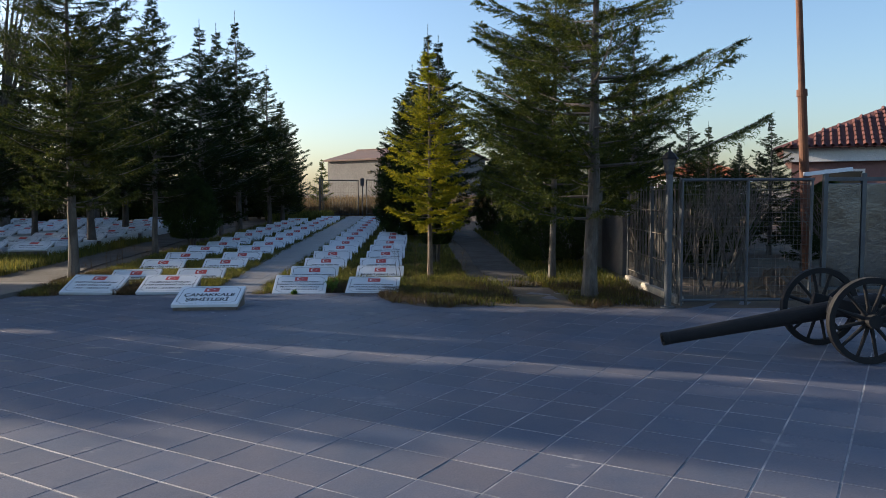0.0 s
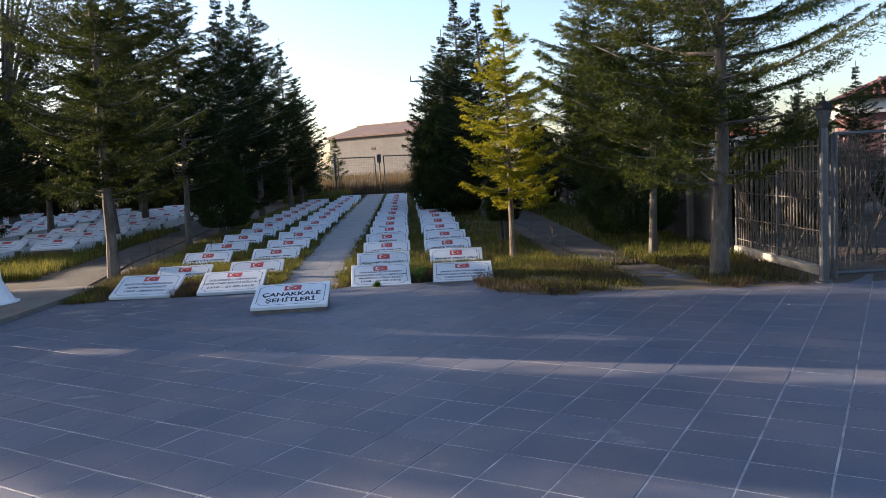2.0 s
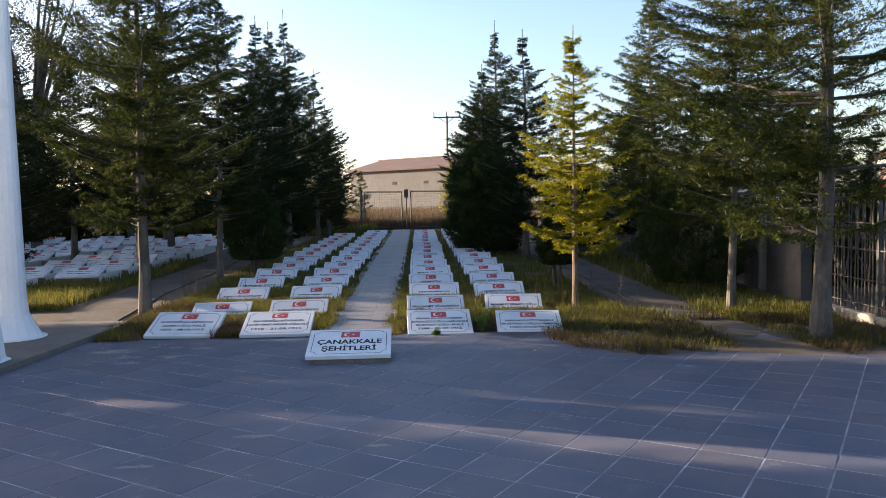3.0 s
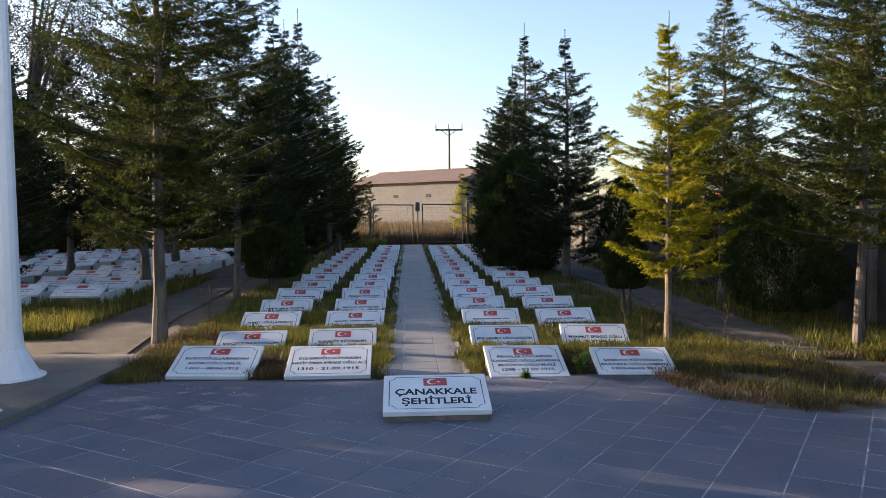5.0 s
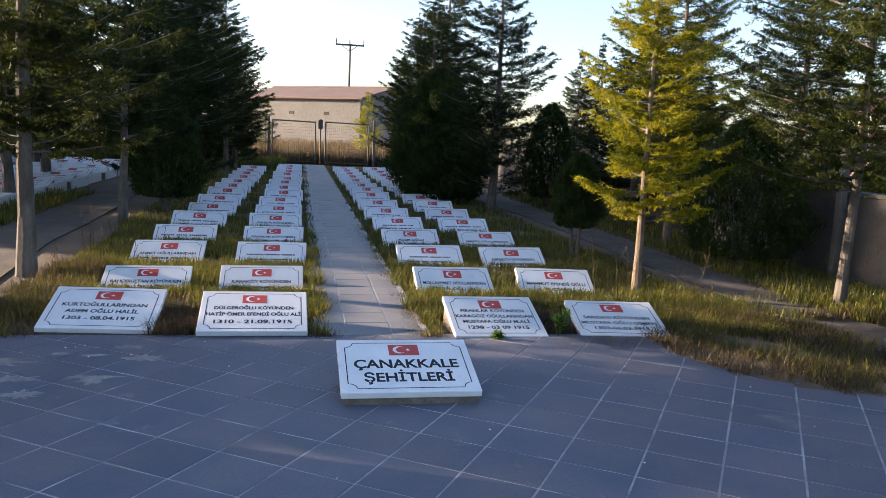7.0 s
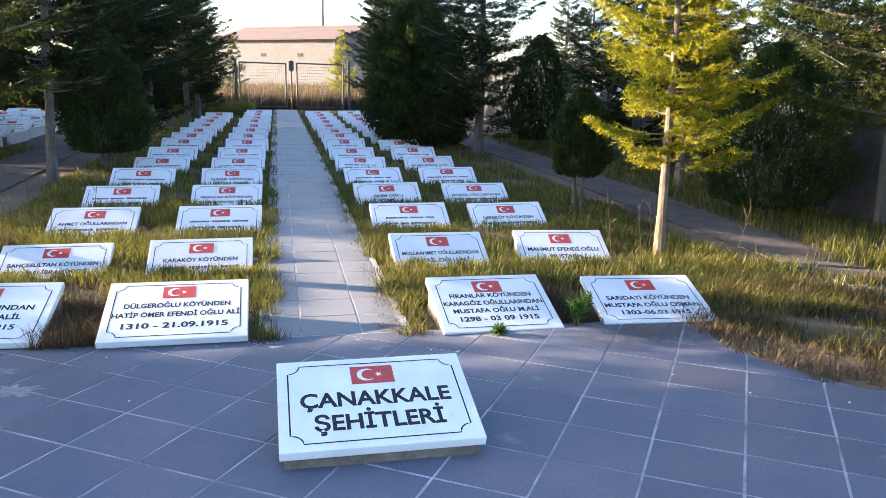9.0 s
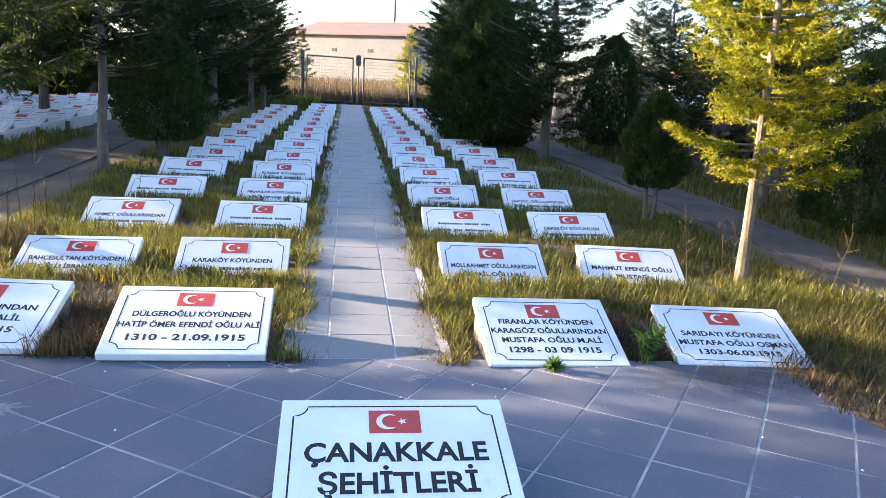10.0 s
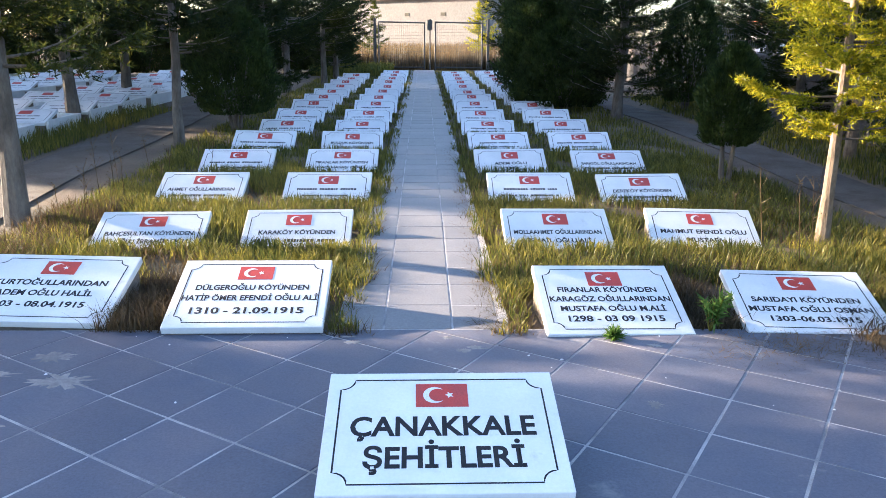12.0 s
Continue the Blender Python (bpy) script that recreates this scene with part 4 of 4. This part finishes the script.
conifer("cedar_tree", 2.9, 0.75, 0.3, 16, 52, M_NEEDLE_MID, M_BARK, 0.05, "small green cedar beyond the far fence", x=-2.2, y=31.0, blade=0.07)


def house(name, m, w, d, h, rise, wall, roof, label, windows):
    g = empty(name, m, label=label, category="house")
    part("wall", box(bmesh.new(), (0, 0, -0.3), (w, d, h)), wall, g)
    part("eave_band", box(bmesh.new(), (-0.25, -0.25, h + 0.003), (w + 0.25, d + 0.25, h + 0.45)), M_WHITE_WALL, g)
    e, z = 0.6, h + 0.455
    bm = bmesh.new()
    v = [bm.verts.new(p) for p in ((-e, -e, z), (w + e, -e, z), (w + e, d + e, z), (-e, d + e, z), (d / 2, d / 2, z + rise), (w - d / 2, d / 2, z + rise))]
    for q in ((0, 1, 5, 4), (1, 2, 5), (2, 3, 4, 5), (3, 0, 4), (3, 2, 1, 0)):
        bm.faces.new([v[k] for k in q])
    part("roof", bm, roof, g)
    # rows of barrel tiles up the front slope
    bm = bmesh.new()
    slope, length = math.atan2(rise, d / 2 + e), math.hypot(rise, d / 2 + e)
    for k in range(int((w + 2 * e) / 0.24)):
        x = -e + 0.12 + 0.24 * k
        top = min(1.0, (x + e) / (d / 2 + e), (w + e - x) / (d / 2 + e))
        for j in range(int(top * length / 0.42)):
            a, b = 0.42 * j, 0.42 * j + 0.45
            tube(bm, (x, -e + a * math.cos(slope), z + a * math.sin(slope) + 0.03), (x, -e + b * math.cos(slope), z + b * math.sin(slope)), 0.085, 0.07, 6, False)
    tagged(part("roof_tiles", bm, roof, g), kind="stuff")
    for x in windows:
        win = part("window", box(bmesh.new(), (x, -0.03, 0.9), (x + 1.2, 0.02, 2.1)), M_WHITE_WALL, g)
        part("pane", box(bmesh.new(), (x + 0.08, -0.04, 0.98), (x + 1.12, -0.031, 2.02)), M_DARK_GLASS, win)


house("house", pose(15.7, 13.5, 0.2, 0, 0, -27), 11.0, 8.0, 2.35, 2.0, M_HOUSE_WALL, M_ROOF_RED, "single-storey house with pink walls, white eaves and a red tiled roof", (1.0, 4.5))
house("house", pose(25.5, 55.0, 0.5), 7.0, 5.0, 1.9, 1.3, M_WHITE_WALL, M_ROOF_ORANGE, "distant house with an orange tiled roof", (0.8, 4.2))


def bare_shrub(x, y, h, seed):
    """A leafless shrub: many forking twigs from the ground."""
    rng = random.Random(seed)
    g = empty("bare_shrub", pose(x, y, ground_z(x, y)), label="leafless dark shrub with upright twigs behind the gate", category="shrub", group="bare shrubs behind the gate")
    bm = bmesh.new()

    def grow(p, d, length, r, depth):
        q = p + d * length
        tube(bm, p, q, r, r * 0.7, 4, False)
        if depth:
            for _ in range(3):
                e = (d + Vector((rng.uniform(-0.5, 0.5), rng.uniform(-0.5, 0.5), rng.uniform(0.0, 0.4)))).normalized()
                grow(p.lerp(q, rng.uniform(0.55, 1.0)), e, length * rng.uniform(0.55, 0.8), r * 0.62, depth - 1)

    for _ in range(7):
        d = Vector((rng.uniform(-0.4, 0.4), rng.uniform(-0.4, 0.4), 1)).normalized()
        grow(Vector((rng.uniform(-0.2, 0.2), rng.uniform(-0.2, 0.2), -0.05)), d, h * 0.4, 0.016, 3)
    tagged(part("brushwood", bm, M_BARK, g), kind="stuff")


for k, (x, y, h) in enumerate(((7.6, -0.4, 1.9), (8.3, 0.3, 2.2), (7.2, 0.8, 1.7), (9.0, 1.9, 2.0), (10.4, 0.8, 1.8))):
    bare_shrub(x, y, h, 60 + k)


def earth_heap(x, y, w, d, h, seed):
    rng = np.random.default_rng(seed)
    n, m = 28, 9
    v, f = [], []
    for j in range(m + 1):
        for k in range(n):
            a, r = 2 * math.pi * k / n, j / m
            lump = 1 + 0.12 * math.sin(3 * a + seed) + 0.08 * rng.normal()
            v.append((w * r * math.cos(a) * lump, d * r * math.sin(a) * lump, h * (1 - r ** 1.6) * (1 + 0.12 * rng.normal()) - 0.04))
    for j in range(m):
        for k in range(n):
            f.append((j * n + k, (j + 1) * n + k, (j + 1) * n + (k + 1) % n, j * n + (k + 1) % n))
    ob = part_mesh("earth_mound", mesh_of("earth_mound", v, f, M_SOIL))
    ob.matrix_basis = pose(x, y, ground_z(x, y))
    tagged(ob, "low heap of earth and dry weeds beside the gate", "heap")


earth_heap(8.6, -0.75, 0.75, 0.5, 0.42, 5)


def pebbles(n, seed):
    """Pale chips and crumbs of mortar on the paving."""
    rng = random.Random(seed)
    v, f = [], []
    for _ in range(n):
        x, y = rng.uniform(-3.2, 6.0), -0.1 - abs(rng.gauss(0, 1.6))
        r = rng.uniform(0.003, 0.010)
        k = len(v)
        top = [(x + r * math.cos(a) * rng.uniform(0.6, 1.3), y + r * math.sin(a) * rng.uniform(0.6, 1.3), 0.003) for a in (0, 1.3, 2.5, 3.8, 5.0)]
        v += top + [(x, y, 0.003 + r * 0.7)]
        f += [(k + i, k + (i + 1) % 5, k + 5) for i in range(5)]
    tagged(part_mesh("pebbles", mesh_of("pebbles", v, f, M_FLAG_WHITE)), "pale chips of mortar scattered on the paving", "debris", kind="stuff")


pebbles(70, 8)


def weed(x, y, h, seed, label):
    """A small leafy weed: a few stems with lobed leaves."""
    rng = np.random.default_rng(seed)
    g = empty("weed", pose(x, y, ground_z(x, y)), label=label, category="plant")
    bm = bmesh.new()
    tris = []
    for k in range(9):
        az = rng.uniform(0, 2 * math.pi)
        tip = np.array([0.5 * h * math.cos(az) * rng.uniform(0.5, 1.2), 0.5 * h * math.sin(az) * rng.uniform(0.5, 1.2), h * rng.uniform(0.5, 1.0)])
        tube(bm, (0, 0, -0.02), tuple(tip), 0.003, 0.002, 4, False)
        c = 26
        a = tip * rng.uniform(0.45, 1.0, (c, 1))
        d = rng.normal(0, 0.7, (c, 3)) + tip / np.linalg.norm(tip) * 0.6
        d /= np.linalg.norm(d, axis=1, keepdims=True)
        tris.append(ribs(a, d, rng.uniform(0.04, 0.075, c), rng.uniform(0.012, 0.02, c), rng, rng.normal(0, 1, (c, 3))))
    part("stem", bm, M_GRASS, g)
    tagged(part_mesh("foliage", crown_mesh("foliage", tris, M_WEED), None, g), kind="stuff")


weed(1.63, -0.03, 0.25, 3, "small green weed growing between two slabs")
weed(1.05, -0.15, 0.045, 4, "tiny green weed at the foot of a slab")


def dry_stalk(x, y, h, seed):
    """A bare dried stalk with forked tips."""
    rng = random.Random(seed)
    g = empty("dry_stalk", pose(x, y, ground_z(x, y)), label="dry brown stalk with forked tips", category="plant", group="dry stalks by the graves")
    bm = bmesh.new()
    top = Vector((rng.uniform(-0.15, 0.15) * h, rng.uniform(-0.15, 0.15) * h, h))
    tube(bm, (0, 0, -0.02), top, 0.004, 0.002, 4, False)
    for k in range(9):
        p = top * rng.uniform(0.4, 0.98)
        q = p + Vector((rng.uniform(-1, 1), rng.uniform(-1, 1), rng.uniform(0.5, 1.4))) * h * 0.13
        tube(bm, p, q, 0.002, 0.0012, 3, False)
        bmesh.ops.create_icosphere(bm, subdivisions=1, radius=0.006, matrix=Matrix.Translation(q))
    part("stalk", bm, M_STRAW, g)


for k in range(26):
    dry_stalk(*((-3.4 + 0.9 * random.Random(k).random(), 2.0 + 3.2 * random.Random(k + 50).random()) if k < 14 else (2.5 + 1.3 * random.Random(k).random(), 0.2 + 3.0 * random.Random(k + 50).random())), 0.25 + 0.35 * random.Random(k + 90).random(), k)


def mortar_smear(x, y, a, b, seed):
    """A thin ragged skin of spilt mortar on the tiles."""
    rng = random.Random(seed)
    n = 44
    ring = [(x + a * math.cos(2 * math.pi * k / n) * (r := rng.uniform(0.35, 1.0)), y + b * math.sin(2 * math.pi * k / n) * r) for k in range(n)]
    v = [(x, y, 0.0062)] + [(px, py, 0.0034) for px, py in ring]
    f = [(0, k + 1, (k + 1) % n + 1) for k in range(n)]
    tagged(part_mesh("mortar_smear", mesh_of("mortar_smear", v, f, M_SMEAR)), "thin pale smear of spilt mortar on the paving", "stain", group="mortar smears")


M_SMEAR = surface("spilt_mortar", (0.32, 0.30, 0.28), (0.20, 0.19, 0.185), 6.0, 0.95, 0.6, 40)
spill = random.Random(77)
for k in range(16):
    zone = ((-3.0, -1.7, -1.6, -0.35), (-0.55, 1.0, -0.32, -0.05))[k % 2]
    size = (0.17, 0.055)[k % 2]
    mortar_smear(spill.uniform(zone[0], zone[1]), spill.uniform(zone[2], zone[3]), size * spill.uniform(0.5, 1.5), size * spill.uniform(0.3, 0.7), 90 + k)
for k, spot in enumerate(((-2.75, -0.75, 0.35, 0.16), (-2.45, -1.15, 0.22, 0.10), (-2.1, -0.6, 0.18, 0.06), (-0.35, -4.3, 0.20, 0.07), (-1.0, -4.9, 0.16, 0.05), (0.55, -4.6, 0.12, 0.05), (1.25, -0.25, 0.06, 0.03), (1.05, -0.95, 0.05, 0.05))):
    mortar_smear(*spot, 70 + k)


# ---- grass, straw and litter ----
def blades(name, spots, height, width, material, label, seed, category="grass", sway=0.5):
    """Bent blades, two leaves of three points each, at the given spots (n, 2)."""
    rng = np.random.default_rng(seed)
    n = len(spots)
    z = 0.0145 * np.clip(spots[:, 1], 0, 70) - 0.03
    root = np.column_stack([spots, z])
    h = height * rng.uniform(0.45, 1.25, n)
    az = rng.uniform(0, 2 * math.pi, n)
    lean = np.column_stack([np.cos(az), np.sin(az), np.zeros(n)]) * (h * sway * rng.uniform(0.2, 1.2, n))[:, None]
    side = np.column_stack([-np.sin(az), np.cos(az), np.zeros(n)]) * (width * rng.uniform(0.6, 1.4, n))[:, None]
    mid = root + lean * 0.35 + np.column_stack([np.zeros((n, 2)), h * 0.6])
    tip = root + lean + np.column_stack([np.zeros((n, 2)), h])
    v = np.stack([root - side, root + side, mid + side * 0.7, mid - side * 0.7, tip], 1).reshape(-1, 3)
    base = np.arange(n)[:, None] * 5
    quads = (base + np.array([[0, 1, 2, 3]])).tolist()
    tri = (base + np.array([[3, 2, 4]])).tolist()
    ob = part_mesh(name, mesh_of(name, v.tolist(), quads + tri, material))
    return tagged(ob, label, category, kind="stuff")


def scatter(n, x0, x1, y0, y1, seed, clump=0.5, keep=None, fall=0.0):
    """Spots in a field, thicker in clumps, thinner with distance."""
    rng = np.random.default_rng(seed)
    m = int(n * 2.5)
    xy = np.column_stack([rng.uniform(x0, x1, m), y0 + (y1 - y0) * rng.uniform(0, 1, m) ** (1 + fall)])
    val = np.sin(xy[:, 0] * 3.1 + seed) * np.sin(xy[:, 1] * 2.7 + 1.3 * seed) + 0.6 * np.sin(xy[:, 0] * 7.7 + xy[:, 1] * 5.1)
    ok = rng.uniform(-1.6, 1.6, m) * (1 - clump) + val * clump > -0.25
    if keep:
        ok &= keep(xy)
    return xy[ok][:n]


def off_slabs(xy):
    """Away from the slab plates, where the grass is trodden and cut."""
    ok = np.ones(len(xy), bool)
    ph = (xy[:, 1] + 0.12) % ROW_STEP
    for x in COLUMNS:
        front = xy[:, 1] < 1.0
        ok &= ~((np.abs(xy[:, 0] - x) < 0.46) & np.where(front, ph < 0.66, (ph > 0.10) & (ph < 0.78)))
    return ok


def path_edge(xy):
    return np.abs(xy[:, 0] - 0.04) > 0.40 + 0.06 * np.sin(xy[:, 1] * 4.3) + 0.05 * np.sin(xy[:, 1] * 11.0)


def bare_gaps(xy):
    """Between the front plates only dead weeds stand."""
    x, y = xy[:, 0], xy[:, 1]
    return ~((y < 0.85) & (((x > -1.84) & (x < -1.42)) | ((x > 1.48) & (x < 1.9))))


field = lambda xy: off_slabs(xy) & path_edge(xy) & bare_gaps(xy)
blades("grass_west", scatter(30000, -3.3, -0.36, -0.06, 6.0, 1, 0.65, field, 0.25), 0.118, 0.0038, M_GRASS, "tufts of yellow-green grass between the slabs", 1, sway=0.9)
blades("grass_east", scatter(30000, 0.40, 3.9, -0.08, 6.0, 2, 0.65, field, 0.25), 0.118, 0.0038, M_GRASS, "tufts of yellow-green grass between the slabs", 2, sway=0.9)
blades("grass_far_west", scatter(26000, -3.5, -0.36, 6.0, 27.5, 3, 0.6, field, 0.4), 0.10, 0.0045, M_GRASS, "grass between the far rows of slabs", 3)
blades("grass_far_east", scatter(26000, 0.40, 3.9, 6.0, 27.5, 4, 0.6, field, 0.4), 0.10, 0.0045, M_GRASS, "grass between the far rows of slabs", 4)
blades("dry_grass_verge", scatter(15000, -3.3, 3.9, -0.10, 4.5, 5, 0.6, field, 0.5), 0.085, 0.0038, M_STRAW, "tangled dry straw among the grass", 5, sway=1.6)


def verge(xy):
    """The strip of weeds that has crept over the paving in front of the cedars."""
    line = np.interp(xy[:, 0], [2.4, 2.9, 3.4, 4.2, 5.6, 6.6], [-0.7, -1.45, -1.7, -1.55, -1.85, -1.95])
    return (xy[:, 1] > line + 0.12 * np.sin(xy[:, 0] * 9) + 0.08 * np.sin(xy[:, 0] * 23)) & ~((xy[:, 0] > 4.45) & (xy[:, 0] < 5.2) & (xy[:, 1] < 0.6))


blades("grass_verge_east", scatter(7500, 2.6, 6.4, -1.7, 1.6, 6, 0.78, verge), 0.13, 0.0042, M_GRASS, "rough grass at the foot of the cedars", 6, sway=0.9)
# the shade over the verge is put into the colour of these brown weeds
blades("straw_verge_east", scatter(12000, 2.4, 6.5, -2.0, 0.8, 7, 0.75, verge), 0.13, 0.0036, M_DEAD, "dry brown weeds spilling onto the plaza", 7, sway=1.2)


def before_rows(n, seed):
    """Spots just before the lower edges of the plates from the second row on."""
    rng = np.random.default_rng(seed)
    row, col = rng.choice([1, 1, 1, 2, 2, 3, 4, 5], n), rng.integers(0, 4, n)
    front = 0.06 + ROW_STEP * row
    return np.column_stack([np.array(COLUMNS)[col] + rng.uniform(-0.5, 0.5, n), front - np.abs(rng.normal(0, 0.10, n)) + 0.03])


blades("grass_tufts", before_rows(6000, 21), 0.10, 0.0044, M_GRASS, "tall grass hiding the lower edges of the slabs", 21, sway=0.7)
blades("dead_weeds", scatter(2600, -1.86, -1.46, -0.04, 0.85, 22, 0.2), 0.14, 0.0030, M_DEAD, "brown dead weeds between the front slabs", 22, sway=0.9)
blades("dead_weeds_gap", scatter(1500, 1.50, 1.86, -0.02, 0.85, 26, 0.2), 0.10, 0.0030, M_DEAD, "brown dead weeds between the front slabs", 26, sway=1.1)
blades("dry_needles", scatter(5200, 1.35, 3.6, -0.62, -0.02, 27, 0.85), 0.035, 0.0020, M_DEAD, "fallen brown needles swept against the slabs", 27, sway=3.5)
blades("dead_weeds_kerb", scatter(4000, -3.4, -2.75, 0.6, 3.2, 23, 0.5), 0.14, 0.0030, M_DEAD, "brown dead weeds round the foot of the fir", 23, sway=0.9)
blades("path_litter", scatter(5000, 0.32, 0.60, 0.0, 7.0, 24, 0.5, None, 0.6), 0.05, 0.0024, M_STRAW, "dry straw lying along the edge of the path", 24, sway=2.5)
blades("slab_litter", scatter(2600, 1.5, 3.0, -0.45, -0.05, 25, 0.7), 0.05, 0.0022, M_STRAW, "dry stalks lying before the slabs", 25, sway=3.0)
blades("grass_west_field", scatter(26000, -9.0, -5.1, 3.0, 12.0, 8, 0.4, None, 0.5), 0.18, 0.006, M_GRASS, "bright grass before the framed graves", 8)
blades("grass_east_side", scatter(12000, 5.1, 6.6, 0.5, 16.0, 9, 0.4, None, 0.5), 0.14, 0.006, M_GRASS, "thin grass by the east fence", 9)
blades("dry_field", scatter(60000, -12.0, 12.0, 28.5, 50.0, 10, 0.3, None, 0.8), 0.75, 0.012, M_STRAW, "tall dry straw-coloured grass beyond the gate", 10, sway=0.35)
blades("grass_far_corner", scatter(9000, -4.0, -1.2, 24.0, 28.0, 12, 0.3), 0.35, 0.008, M_GRASS, "taller grass at the far fence", 12)

verge_soil = mesh_of("verge_soil", [(2.45, 0.05, 0.004), (2.5, -0.9, 0.004), (2.9, -1.55, 0.004), (3.4, -1.75, 0.004), (4.1, -1.62, 0.004), (4.7, -1.85, 0.004), (5.6, -1.98, 0.004), (6.6, -2.05, 0.004), (9.0, -2.15, 0.004), (15.5, -2.2, 0.004), (15.5, 0.05, 0.004)], [tuple(range(11))], M_SOIL)
tagged(part_mesh("verge_ground", verge_soil), "dark earth washed over the edge of the paving", "ground", kind="structure")


# ---- paving pieces ----
TU, TV, TURN = 0.4055, 0.3745, -33.1


def tile_piece(name, a, b, t=0.006, c=0.002):
    """A flat tile with eased edges, its top at z = 0.003."""
    x, y = a / 2, b / 2
    v = [(-x, -y, -t), (x, -y, -t), (x, y, -t), (-x, y, -t), (-x, -y, 0.001), (x, -y, 0.001), (x, y, 0.001), (-x, y, 0.001), (-x + c, -y + c, 0.003), (x - c, -y + c, 0.003), (x - c, y - c, 0.003), (-x + c, y - c, 0.003)]
    f = [(8, 9, 10, 11)] + [(k, (k + 1) % 4, (k + 1) % 4 + 4, k + 4) for k in range(4)] + [(k + 4, (k + 1) % 4 + 4, (k + 1) % 4 + 8, k + 8) for k in range(4)]
    return v, f


tv, tf = tile_piece("tile", TU - 0.012, TV - 0.012)
near_tile = mesh_of("tile", tv, tf, M_TILE)
spots, edge_spots = [], []
cu, su = math.cos(radians(TURN)), math.sin(radians(TURN))
for i in range(-40, 60):
    for j in range(-60, 40):
        u, v = (i + 0.5) * TU + 0.056, (j + 0.5) * TV + 0.0125
        x, y = u * cu - v * su, u * su + v * cu
        if -4.0 < x < 15.6 and -0.26 <= y < 0.27 and x < 3.5:
            edge_spots.append((x, y))
        elif -4.0 < x < 15.6 and -15.5 < y < -0.26:
            spots.append((x, y))
spots.sort(key=lambda s: math.hypot(s[0] - 0.5, (s[1] + 2.2) * 0.9))
rng = random.Random(3)
vs, fs = [], []
for n, (x, y) in enumerate(spots):
    m = pose(x, y, rng.uniform(-0.0012, 0.0012), rng.uniform(-0.15, 0.15), rng.uniform(-0.15, 0.15), TURN + rng.uniform(-0.3, 0.3))
    if n < 300:
        part_mesh("tile", near_tile, None, plaza).matrix_basis = m
    else:
        k = len(vs)
        vs += [m @ Vector(p) for p in tv]
        fs += [tuple(a + k for a in q) for q in tf]
tagged(part_mesh("outer_tiles", mesh_of("outer_tiles", vs, fs, M_TILE_ALL), None, plaza), kind="stuff")



def cut_tile(x, y):
    """A tile trimmed where the plaza ends."""
    m = pose(x, y, 0, 0, 0, TURN)
    ring = [m @ Vector(p) for p in tv[8:12]]
    out = []
    for a, b in zip(ring, ring[1:] + ring[:1]):
        if a.y <= -0.012:
            out.append(a)
        if (a.y <= -0.012) != (b.y <= -0.012):
            out.append(a.lerp(b, (-0.012 - a.y) / (b.y - a.y)))
    if len(out) > 2:
        n = len(out)
        v = [(p.x, p.y, 0.003) for p in out] + [(p.x, p.y, -0.005) for p in out]
        f = [tuple(range(n))] + [(k, k + n, (k + 1) % n + n, (k + 1) % n) for k in range(n)]
        part_mesh("tile", mesh_of("cut_tile", v, f, M_TILE), None, plaza)


for x, y in edge_spots:
    cut_tile(x, y)

# the path's own tiles
lane = mesh_of("tile", *tile_piece("tile", 0.394 - 0.013, 0.394 - 0.011), M_PATH)
thin = mesh_of("tile", *tile_piece("tile", 0.262, 0.394 - 0.010), M_PATH)
for k in range(71):
    y = 0.2 + 0.394 * k
    tilt = math.degrees(math.atan(0.0145))
    for x, me in ((-0.028, lane), (-0.361, thin), (0.305, thin)):
        part_mesh("tile", me, None, path).matrix_basis = pose(x, y, ground_z(x, y) + rng.uniform(-0.001, 0.001), tilt + rng.uniform(-0.1, 0.1), rng.uniform(-0.1, 0.1), rng.uniform(-0.2, 0.2))
